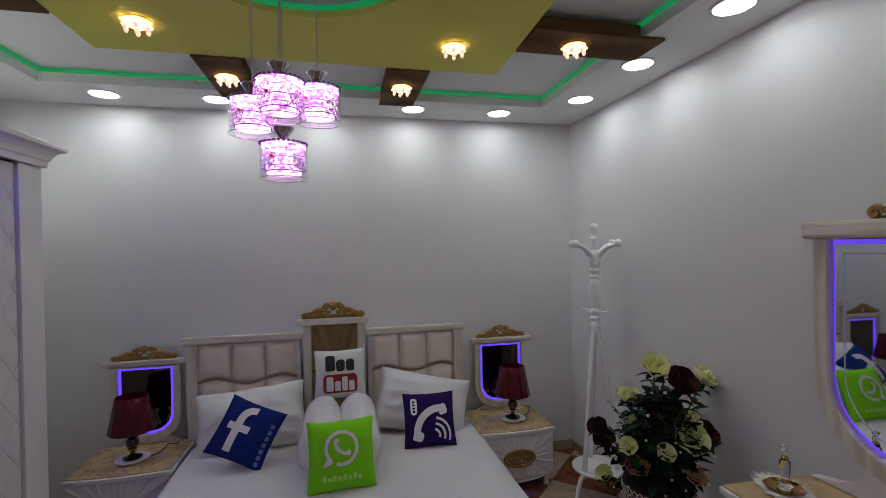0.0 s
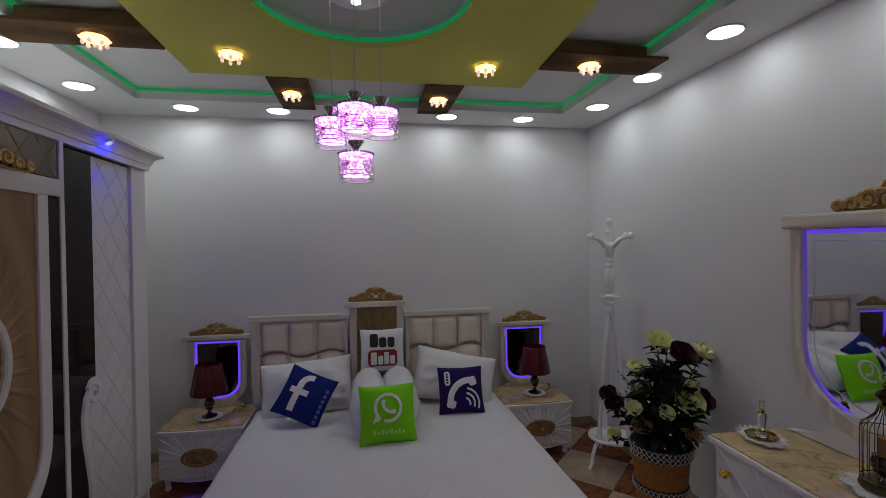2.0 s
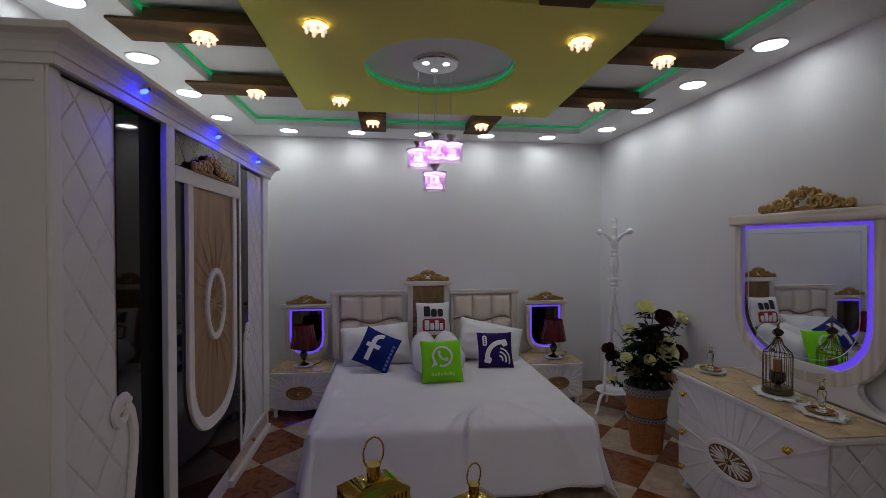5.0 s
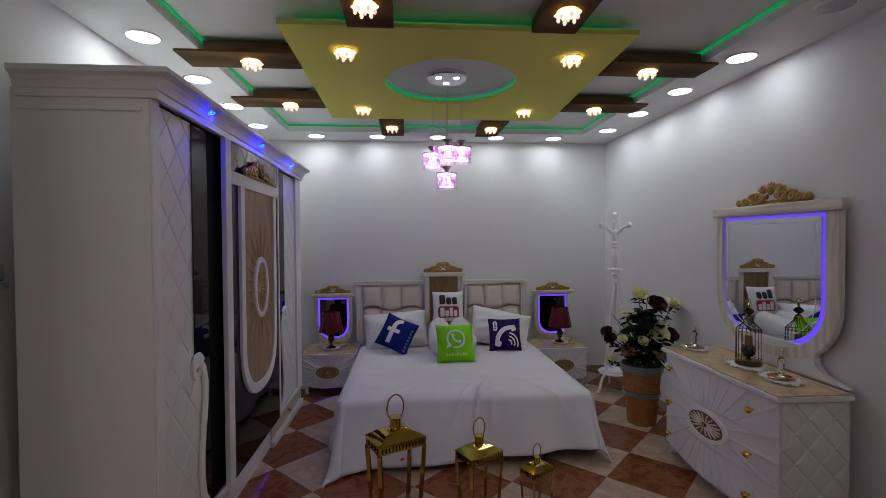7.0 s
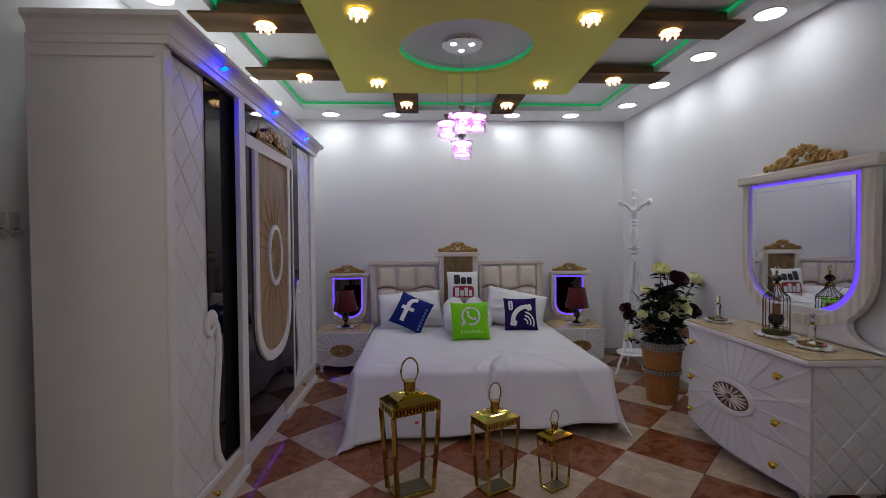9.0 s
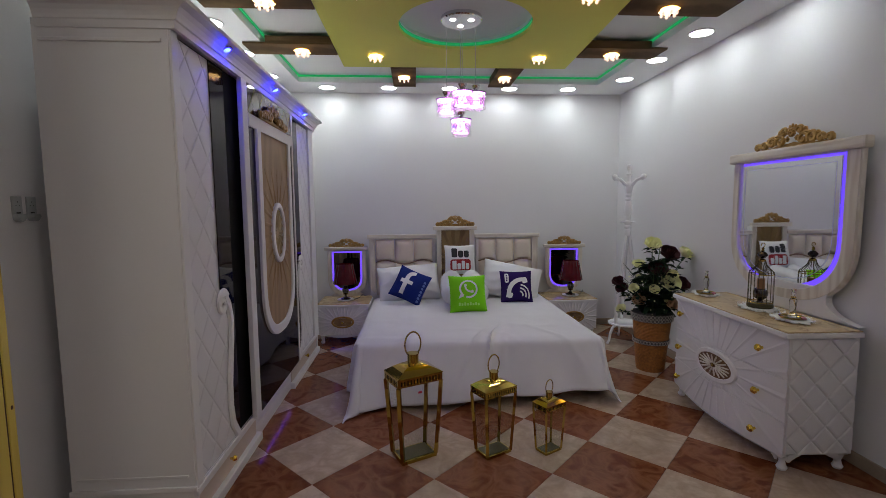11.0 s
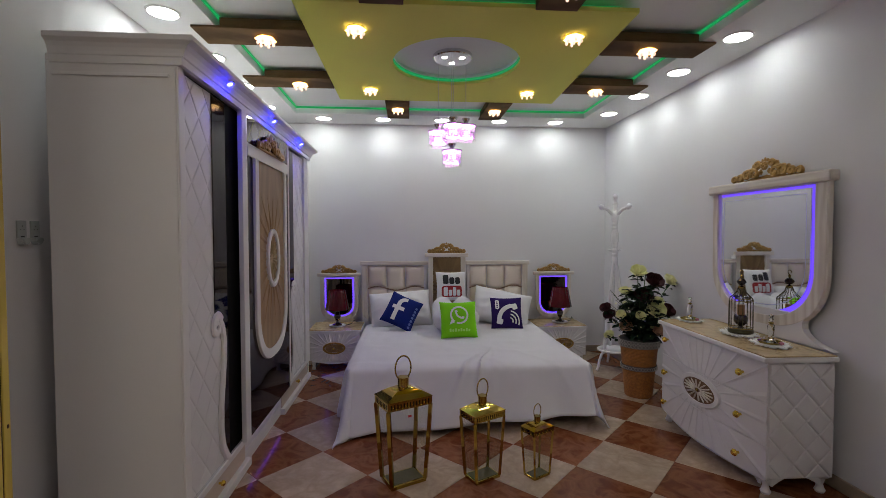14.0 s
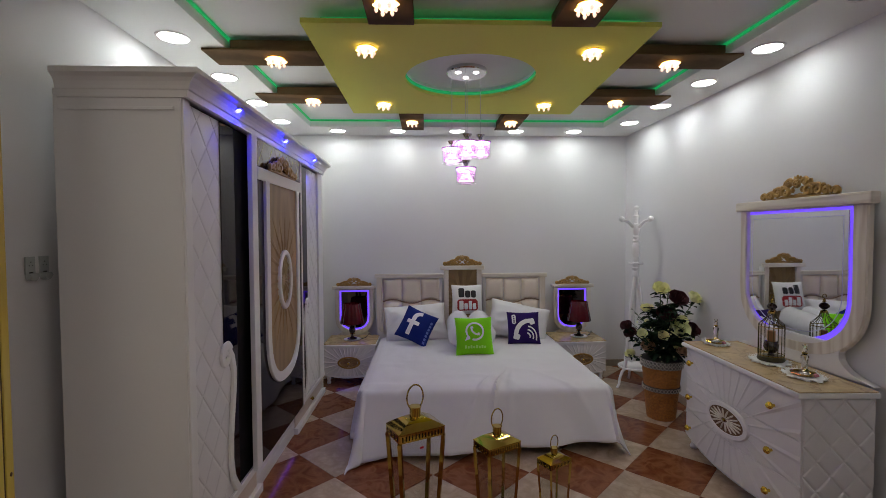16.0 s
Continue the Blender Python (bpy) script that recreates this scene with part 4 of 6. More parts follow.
def drape(s, t):
    """Place of the cloth at flat coordinates s, t."""
    ou = s - X1 if s > X1 else (s - X0 if s < X0 else 0.0)
    ov = t - Y0 if t < Y0 else 0.0
    cxx, cyy = min(max(s, X0), X1), max(t, Y0)
    d = math.hypot(ou, ov)
    lim = 0.60 if ou < 0 else 0.455
    if ou and ov and d > lim:
        ou, ov, d = ou * lim / d, ov * lim / d, lim
    wr_ = 0.007 * noise.noise(Vector((s * 2.6, t * 3, 0.3))) + 0.003 * noise.noise(Vector((s * 9, t * 7, 4)))
    wr_ += 0.006 * max(0.0, 1 - 5 * abs(noise.noise(Vector((s * 1.6 + t * 0.7, t * 2.2 - s * 0.8, 7.7))))) * (0.35 + 0.65 * max(0.0, min(1.0, (2.6 - t) / 0.9)))
    # a long crease that runs out from the foot
    toe = max(0.0, min(1.0, (2.30 - t) / 0.40)) * (1.0 if t > 1.62 else max(0.25, 1 - (1.62 - t) * 6))
    cr_ = 0.0
    for c0, sl, wd, am in ((0.52, 0.30, 0.014, 0.034), (0.42, 0.55, 0.018, 0.019), (0.60, 0.10, 0.022, 0.010), (0.98, -0.45, 0.026, 0.008), (-0.12, 0.65, 0.030, 0.009)):
        bend = c0 + sl * (t - 1.9) + 0.02 * math.sin(7 * t + 9 * c0)
        cr_ += am * toe * math.exp(-((s - bend) / wd) ** 2)
    if d < 1e-6:
        edge = min(s - X0, X1 - s, t - Y0)
        return (cxx, cyy, ZT + wr_ + cr_ - 0.012 * math.exp(-edge / 0.03))
    du, dv = ou / d, ov / d
    bend_r, bend_a = 0.060, 1.10
    th = min(d / bend_r, bend_a)
    fall = max(0.0, d - bend_r * bend_a)
    fold = 0.020 * math.sin((s * 11 if abs(dv) > 0.7 else t * 10) + 1.3 * math.sin(s * 3 + t * 2)) * min(1, fall / 0.3)
    flare = 0.15 * du * du + 0.52 * dv * dv
    out = bend_r * math.sin(th) + fall * flare + fold
    z = ZT - 0.012 - bend_r * (1 - math.cos(th)) - fall * math.sqrt(1 - flare * flare)
    if z < 0.010:
        out += (0.010 - z) * 0.9
        z = 0.010 + 0.004 * (1 + math.sin(9 * (s + t)))
    if du and dv:
        du, dv = du * (0.5 if du < 0 else 0.45), dv * 1.12
    px, py, pz = cxx + du * (out + cr_ * 0.5), cyy + dv * (out + cr_ * 0.5), z + wr_ + cr_ * max(0.0, 1 - d / 0.10)
    if ou and ov < 0:
        # the long corners trail forward onto the floor
        reach, tx, ty = (0.56, -0.590, 1.36) if ou < 0 else (0.50, 1.385, 1.510)
        k = min(1.0, d / reach) ** 2 * min(1.0, 2.0 * abs(ou * ov) / (d * d)) ** 0.9
        px, py, pz = px + (tx - px) * k, py + (ty - py) * k, max(0.008, pz + (0.010 - pz) * k)
    return (px, py, pz)


b = bmesh.new()
S0, S1, TT0, TT1 = X0 - 0.40, X1 + 0.40, Y0 - 0.52, 3.50
nu, nv = 190, 130


def drape_at(i, j):
    return drape(S0 + (S1 - S0) * i / nu, TT0 + 0.14 * (i / nu) ** 0.8 * (1 - j / nv) + (TT1 - TT0) * j / nv)


grid = [[b.verts.new(drape_at(i, j)) for j in range(nv + 1)] for i in range(nu + 1)]
for i in range(nu):
    for j in range(nv):
        b.faces.new((grid[i][j], grid[i + 1][j], grid[i + 1][j + 1], grid[i][j + 1]))
spread = solo("bedspread", b, LINEN, "plain white bedspread hanging to the floor over the bed", "bedspread", smooth=True, origin=(0.37, 2.6, 0.4))
hem = [drape_at(i, 0) for i in range(nu + 1)]
part("hem", tube([(x - 0.37, y - 2.6, z - 0.4) for x, y, z in hem], 0.0045, 6), LINEN, spread, "stitched hem of the cloth", True)
md = spread.modifiers.new("thickness", "SOLIDIFY")
md.thickness, md.offset = 0.004, 1


# ---- pillows and cushions ----
def puff(u, v, w, h, t, power=2.4):
    a, c = min(1, abs(2 * u / w)), min(1, abs(2 * v / h))
    return t / 2 * ((1 - a ** power) * (1 - c ** power)) ** 0.55


def cushion(name, label, w, h, t, material, loc, rot, pinch=0.06, sag=0.0, group="cushions on the bed"):
    ob = thing(name, label, "cushion" if name == "cushion" else "pillow", loc, rot, group)
    b = bmesh.new()
    n = 40 if name == "pillow" else 26
    sides = []
    for sg in (1, -1):
        g = []
        for i in range(n + 1):
            row = []
            for j in range(n + 1):
                u, v = (i / n - 0.5) * w, (j / n - 0.5) * h
                x, y = u * (1 - pinch * (1 - (2 * v / h) ** 2) * abs(2 * u / w) ** 3), v * (1 - pinch * (1 - (2 * u / w) ** 2) * abs(2 * v / h) ** 3)
                z = sg * puff(u, v, w, h, t) + 0.010 * noise.noise(Vector((u * 7 + loc[0] * 5, v * 7, sg))) * (puff(u, v, w, h, t) / (t / 2))
                z -= sag * (2 * u / w) ** 2
                if name == "pillow":
                    z += sg * 0.016 * (1 - 2 * abs(noise.noise(Vector((u * 5 + v * 2, v * 9 - u * 3, loc[0]))))) * (puff(u, v, w, h, t) / (t / 2))
                row.append(b.verts.new((x, y, z)))
            g.append(row)
        for i in range(n):
            for j in range(n):
                b.faces.new((g[i][j], g[i + 1][j], g[i + 1][j + 1], g[i][j + 1]))
    bmesh.ops.remove_doubles(b, verts=b.verts, dist=0.0008)
    part("cover", b, material, ob, "", True)
    ob["size"] = (w, h, t, pinch, sag)
    return ob


def decal(ob, name, polys, material, label="", lift=0.004):
    """Flat printed shapes laid on the front of a cushion."""
    w, h, t, pinch, sag = ob["size"]
    b = bmesh.new()
    for poly in polys:
        c = bmesh.new()
        c.faces.new([c.verts.new((u, v, 0)) for u, v in poly])
        bmesh.ops.triangulate(c, faces=c.faces[:])
        for _ in range(3):
            long = [e for e in c.edges if e.calc_length() > 0.02]
            if long:
                bmesh.ops.subdivide_edges(c, edges=long, cuts=1)
                bmesh.ops.triangulate(c, faces=c.faces[:])
        join(b, c)
    bmesh.ops.remove_doubles(b, verts=b.verts, dist=0.0006)
    for q in b.verts:
        u, v = q.co.x, q.co.y
        z = puff(u, v, w, h, t) + lift - sag * (2 * u / w) ** 2
        z += 0.010 * noise.noise(Vector((u * 7 + ob.location.x * 5, v * 7, 1))) * (puff(u, v, w, h, t) / (t / 2))
        q.co = (u * (1 - pinch * (1 - (2 * v / h) ** 2) * abs(2 * u / w) ** 3), v * (1 - pinch * (1 - (2 * u / w) ** 2) * abs(2 * v / h) ** 3), z)
    return part(name, b, material, ob, label)


def rr(u0, u1, v0, v1, r, n=5):
    pts = []
    for cu, cv, a0 in ((u1 - r, v1 - r, 0), (u0 + r, v1 - r, 90), (u0 + r, v0 + r, 180), (u1 - r, v0 + r, 270)):
        pts += [(cu + r * math.cos(radians(a0 + 90 * i / n)), cv + r * math.sin(radians(a0 + 90 * i / n))) for i in range(n + 1)]
    return pts


def arc(cu, cv, r0, r1, a0, a1, n=10):
    """A curved band in quads."""
    out = []
    for i in range(n):
        a, c = radians(a0 + (a1 - a0) * i / n), radians(a0 + (a1 - a0) * (i + 1) / n)
        out.append([(cu + r0 * math.cos(a), cv + r0 * math.sin(a)), (cu + r1 * math.cos(a), cv + r1 * math.sin(a)), (cu + r1 * math.cos(c), cv + r1 * math.sin(c)), (cu + r0 * math.cos(c), cv + r0 * math.sin(c))])
    return out


def turn(polys, deg, cu=0.0, cv=0.0, k=1.0):
    a = radians(deg)
    return [[(cu + k * (u * math.cos(a) - v * math.sin(a)), cv + k * (u * math.sin(a) + v * math.cos(a))) for u, v in p] for p in polys]


def handset(k=1.0):
    """A telephone handset standing upright, open to the right."""
    return turn(arc(0.105, 0, 0.115, 0.155, 128, 232, 10) + turn([rr(-0.028, 0.030, -0.022, 0.030, 0.014)], -28, 0.022, 0.098) + turn([rr(-0.028, 0.030, -0.030, 0.022, 0.014)], 28, 0.022, -0.098), 0, -0.005, 0, k)


cushion("pillow", "white cotton bed pillow leaning on the headboard", 0.68, 0.42, 0.21, COTTON, (-0.165, 3.40, 0.595), (62, 0, 3), 0.05, 0.0, "white bed pillows").matrix_basis @= pose(0, 0, 0, 0, 0, 4)
cushion("pillow", "white cotton bed pillow leaning on the headboard, tilted", 0.66, 0.42, 0.21, COTTON, (0.97, 3.41, 0.595), (62, 0, -3), 0.05, 0.0, "white bed pillows").matrix_basis @= pose(0, 0, 0, 0, 0, -13)
# rolled blanket in clear plastic
roll = thing("folded_quilt", "white quilt rolled up in a clear plastic bag", "quilt", (0.40, 3.02, 0.43))
for x in (-0.110, 0.110):
    b = bmesh.new()
    pr = [(0.0, -0.29), (0.070, -0.285), (0.112, -0.25), (0.121, -0.1), (0.123, 0.08), (0.115, 0.22), (0.075, 0.275), (0.0, 0.285)]
    lathe([(r, z) for (r, z), (r2, z2) in zip(pr, pr[1:]) for r, z in ((r, z), ((r + r2) / 2 + 0.004, (z + z2) / 2))] + pr[-1:], 30, (0, 0, 0), b)
    for q in b.verts:
        q.co += Vector((1, 1, 0)) * (0.012 * noise.noise(q.co * 9) + 0.010 * noise.noise(q.co * 22 + Vector((x * 40, 0, 0))))
    b.transform(Matrix.Translation((x, 0.03, 0.165)) @ pose(0, 0, 0, 98, 0, 0))
    part("roll", b, BAGGED, roll, "", True)
c = cushion("cushion", "white cushion with black and red printed shapes", 0.345, 0.335, 0.10, COTTON, (0.402, 3.43, 0.842), (76, 0, 2))
for q in (rr(-0.098, -0.034, 0.022, 0.128, 0.016), rr(-0.026, 0.032, 0.018, 0.098, 0.022), rr(0.040, 0.096, 0.018, 0.098, 0.018)):
    decal(c, "print", [q], PRINTBLACK, "black printed bar")
decal(c, "print", [rr(-0.115, 0.115, -0.125, 0.0, 0.03)], PRINTRED, "red rounded print")
for q in (rr(-0.092, -0.046, -0.112, -0.016, 0.008), rr(-0.036, 0.002, -0.112, -0.045, 0.008), rr(0.011, 0.048, -0.112, -0.018, 0.008), rr(0.057, 0.094, -0.112, -0.045, 0.008)):
    decal(c, "print", [q], PRINTWHITE, "white printed bar", 0.0065)
c = cushion("cushion", "royal blue cushion with a white printed emblem, tilted", 0.350, 0.350, 0.13, BLUE, (-0.150, 3.13, 0.615), (62, 0, 2))
c.matrix_basis = c.matrix_basis @ pose(0, 0, 0, 0, 0, -26)
decal(c, "emblem", turn([[(-0.055, -0.15), (0.0, -0.15), (0.0, 0.10), (-0.055, 0.10)], [(-0.10, 0.0), (0.065, 0.0), (0.065, 0.05), (-0.10, 0.05)]] + arc(0.06, 0.085, 0.060, 0.115, 90, 175, 6), 0, -0.030, -0.012, 0.80), PRINTWHITE, "white emblem")
FADED = mat("faded_blue_print", (0.10, 0.16, 0.42), 0.8)
for k in range(7):
    decal(c, "print", [rr(0.125, 0.150, -0.155 + 0.036 * k, -0.129 + 0.036 * k, 0.006)], FADED, "pale blue bar")
c = cushion("cushion", "deep violet cushion with a white telephone print", 0.34, 0.34, 0.12, PURPLE, (0.965, 3.12, 0.585), (68, 0, -3))
decal(c, "emblem", turn(handset(1.12), -46, -0.015, -0.005), PRINTWHITE, "white telephone handset")
for r in (0.03, 0.065, 0.10):
    decal(c, "sound_arc", arc(0.02, -0.10, r, r + 0.015, -20, 80, 7), PRINTWHITE, "white sound arc")
decal(c, "print", [rr(-0.125, -0.082, 0.03, 0.135, 0.02)], PRINTWHITE, "white speech bubble")
for k in range(4):
    decal(c, "print", [rr(-0.112, -0.096, 0.045 + 0.02 * k, 0.058 + 0.02 * k, 0.003)], PURPLE, "violet bar", 0.0065)
c = cushion("cushion", "bright lime green cushion with a white printed emblem", 0.362, 0.362, 0.14, LIME, (0.405, 2.735, 0.594), (68, 0, 3))
decal(c, "emblem_ring", arc(0.0, 0.035, 0.072, 0.090, -110, 230, 22) + [[(-0.075, -0.005), (-0.045, -0.035), (-0.10, -0.055)]], PRINTWHITE, "white ring with a tail")
decal(c, "emblem", turn(handset(0.44), 45, 0.0, 0.035), PRINTWHITE, "white handset")
for k in range(8):
    decal(c, "print", [rr(-0.10 + 0.026 * k, -0.082 + 0.026 * k, -0.125, -0.095 - 0.008 * (k % 2), 0.004)], PALE_LIME, "pale green bar")


# ---- bedside tables, their mirrors and lamps ----
def nightstand(cx, label):
    """Bow-fronted bedside table; origin on the floor under its middle, front towards -y."""
    ob = thing("bedside_table", label, "bedside table", (cx, 3.39, 0), group="bedside tables")
    w, y0, y1 = 0.54, -0.235, 0.25

    def front(u, v, w_):
        bow = 0.035 * (1 - (2 * u / 0.55) ** 2) * (0.5 + 0.5 * (0.42 - v) / 0.34)
        return (u, y0 + 0.03 - bow - w_, v)
    part("body", box(-w / 2 + 0.005, w / 2 - 0.005, y0 + 0.032, y1, 0.095, 0.392, 0.004), WHITE, ob)
    dr = part("drawer_front", sunray(-w / 2 + 0.01, w / 2 - 0.01, 0.10, 0.385, 0.0, 0.235, 0.105, 0.058, 26, 0.007, front, 0.1, 0.2), QUILT, ob, "white bowed drawer carved with sun rays")
    md_ = part("medallion", ringprism(ellipse(0, 0.235, 0.118, 0.062, 40), ellipse(0, 0.235, 0.095, 0.046, 40), 0.012, front, None, 0.003), GOLD, dr, "gold oval ring", True)
    part("rosette", sunray(-0.09, 0.09, 0.193, 0.277, 0, 0.235, 0.012, 0.008, 14, 0.006, lambda u, v, w_: front(u, v, w_ + 0.002), 0.3), TANWOOD, md_, "brown carved rosette")
    part("stud", blob(bmesh.new(), front(0, 0.235, 0.034), 0.012), KNOB, md_, "small brass stud", True)
    part("knob", lathe([(0.004, 0), (0.004, 0.012), (0.010, 0.018), (0.008, 0.026), (0, 0.028)], 12, front(0, 0.235, 0.008), None, pose(0, 0, 0, 90, 0, 0)), BRASS, md_, "brass knob", True)
    apron = [(-w / 2 + 0.01 + (w - 0.02) * i / 14, 0.10 - 0.028 * math.sin(math.pi * i / 14)) for i in range(15)]
    part("apron", prism(apron + [(w / 2 - 0.01, 0.104), (-w / 2 + 0.01, 0.104)], -0.014, lambda u, v, w_: front(u, v, w_ + 0.001)), WHITE, ob)
    top = [(-w / 2 - 0.012, y1), (-w / 2 - 0.012, y0 + 0.025)] + [(-w / 2 - 0.012 + (w + 0.024) * i / 10, y0 + 0.025 - 0.022 * math.sin(math.pi * i / 10)) for i in range(1, 10)] + [(w / 2 + 0.012, y0 + 0.025), (w / 2 + 0.012, y1)]
    part("top_edge", prism(top, 0.022, lambda u, v, w_: (u, v, 0.393 + w_), 0.006), WHITE, ob)
    part("marble_top", prism([(u * 0.972, v * 0.95 + 0.006) for u, v in top], 0.007, lambda u, v, w_: (u, v, 0.4155 + w_), 0.002), MARBLETOP, ob, "beige veined marble top")
    for x in (-0.22, 0.22):
        for y in (y0 + 0.06, y1 - 0.05):
            part("leg", lathe([(0.016, 0.0), (0.022, 0.012), (0.015, 0.035), (0.028, 0.094)], 12, (x, y, 0)), WHITE, ob, smooth=True)
    part("under_light", box(-0.15, 0.15, y0 + 0.12, y0 + 0.13, 0.085, 0.093), G_UNDER, ob, "blue light below the table")
    return ob


nl = nightstand(-0.86, "white bedside table with a marble top, beside the wardrobe")
nr = copy_thing(nl, pose(1.605, 3.39, 0))
nr["label"] = "white bedside table with a marble top, beside the coat stand"


def bedside_mirror(cx, label):
    """Small U-shaped lit mirror standing on the bedside table against the wall; origin on the table top."""
    ob = thing("bedside_mirror", label, "mirror", (cx, 3.635, 0.4225), group="lit bedside mirrors")

    def f(u, v, w):
        return (u, -w, v)
    o, i_ = arch_u(-0.215, 0.215, 0.525, 0.012, 20, 0.55), arch_u(-0.168, 0.168, 0.512, 0.062, 20, 0.55)
    part("frame", ringprism(o, i_, 0.030, f, None, 0.006), ASH, ob)
    part("foot", prism([(-0.20, 0.0), (0.20, 0.0), (0.17, 0.02), (0.12, 0.05), (-0.12, 0.05), (-0.17, 0.02)], 0.022, f, 0.003), ASH, ob)
    part("back", prism(arch_u(-0.2, 0.2, 0.52, 0.02, 20, 0.55), -0.006, f), BLACK, ob)
    g = arch_u(-0.148, 0.148, 0.496, 0.080, 20, 0.55)
    part("light_ring", ringprism(arch_u(-0.166, 0.166, 0.510, 0.064, 20, 0.55), g, 0.004, lambda u, v, w: f(u, v, w + 0.002)), G_VIOLET, ob, "glowing violet light ring")
    part("glass", prism(g, 0.006, lambda u, v, w: f(u, v, w + 0.002)), SMOKED, ob, "dark smoked mirror")
    part("top_rail", box(-0.247, 0.247, -0.042, -0.001, 0.527, 0.565, 0.007), ASH_H, ob)
    part("crest", crest(0.40, 0.105, lambda u, v, w: (u, -0.014 - w, 0.563 + v), 0.016), GOLD, ob, "carved antique gold crest", True)
    return ob


ml = bedside_mirror(-0.868, "small violet-lit mirror with a gold crest on a bedside table")
copy_thing(ml, pose(1.64, 3.635, 0.4225))


def lamp(loc, tilt, label):
    ob = thing("table_lamp", label, "table lamp", loc, (0, 0, tilt), "bedside lamps")
    part("saucer", lathe([(0.0, 0.0), (0.060, 0.0), (0.085, 0.008), (0.092, 0.016), (0.084, 0.014), (0.0, 0.010)], 28, (0, 0, 0)), WHITE, ob, "white dish", True)
    part("foot", lathe([(0.0, 0.0165), (0.052, 0.0165), (0.054, 0.024), (0.030, 0.032), (0.014, 0.044), (0.010, 0.070)], 24), AMBER, ob, "dark polished foot", True)
    part("bulb_body", lathe([(0.010, 0.070), (0.026, 0.082), (0.036, 0.105), (0.036, 0.125), (0.022, 0.150), (0.010, 0.162), (0.008, 0.24)], 24), AMBER, ob, "dark polished ball stem", True)
    part("collar", lathe([(0.026, 0.068), (0.030, 0.072), (0.026, 0.078)], 20), BRASS, ob, smooth=True)
    b = bmesh.new()
    n = 64
    rings = []
    for r, z in ((0.124, 0.186), (0.126, 0.192), (0.112, 0.26), (0.095, 0.345), (0.086, 0.398), (0.084, 0.400), (0.091, 0.345), (0.121, 0.190)):
        rings.append([b.verts.new(((r + 0.0035 * math.cos(16 * 2 * math.pi * i / n)) * math.cos(2 * math.pi * i / n), (r + 0.0035 * math.cos(16 * 2 * math.pi * i / n)) * math.sin(2 * math.pi * i / n), z)) for i in range(n)])
    for a, c in zip(rings, rings[1:] + rings[:1]):
        for i in range(n):
            b.faces.new((a[i], a[(i + 1) % n], c[(i + 1) % n], c[i]))
    part("shade", b, WINE, ob, "pleated wine-red shade", True)
    return ob


la = lamp((-0.855, 3.37, 0.4230), 10, "unlit table lamp with a wine-red pleated shade")
copy_thing(la, pose(1.640, 3.37, 0.4230, 0, 0, 40))
for x, s in ((-0.855, 1), (1.64, 1)):
    b = tube([(x + 0.09, 3.40, 0.428), (x + 0.14, 3.42, 0.440), (x + 0.17, 3.46, 0.470), (x + 0.20, 3.52, 0.440), (x + 0.19, 3.60, 0.428)], 0.0035, 6)
    solo("lamp_cable", b, CABLE, "black lamp cable coiled on a bedside table", "cable", smooth=True, origin=(x + 0.12, 3.45, 0.423))


# ---- chandelier ----
ch = thing("chandelier", "chrome chandelier with four pink-lit glass cylinders", "chandelier", (0.257, 1.80, ZC))
part("canopy", lathe([(0.0, -0.001), (0.148, -0.001), (0.148, -0.022), (0.140, -0.030), (0.0, -0.030)], 40), CHROME, ch, "round chrome canopy", True)
for a in (90, 210, 330):
    part("canopy_spot", lathe([(0.0, -0.034), (0.020, -0.033), (0.022, -0.0305), (0.0, -0.0305)], 18, (0.075 * math.cos(radians(a)), 0.075 * math.sin(radians(a)), 0)), G_CAN, ch, "small glowing spot", True)


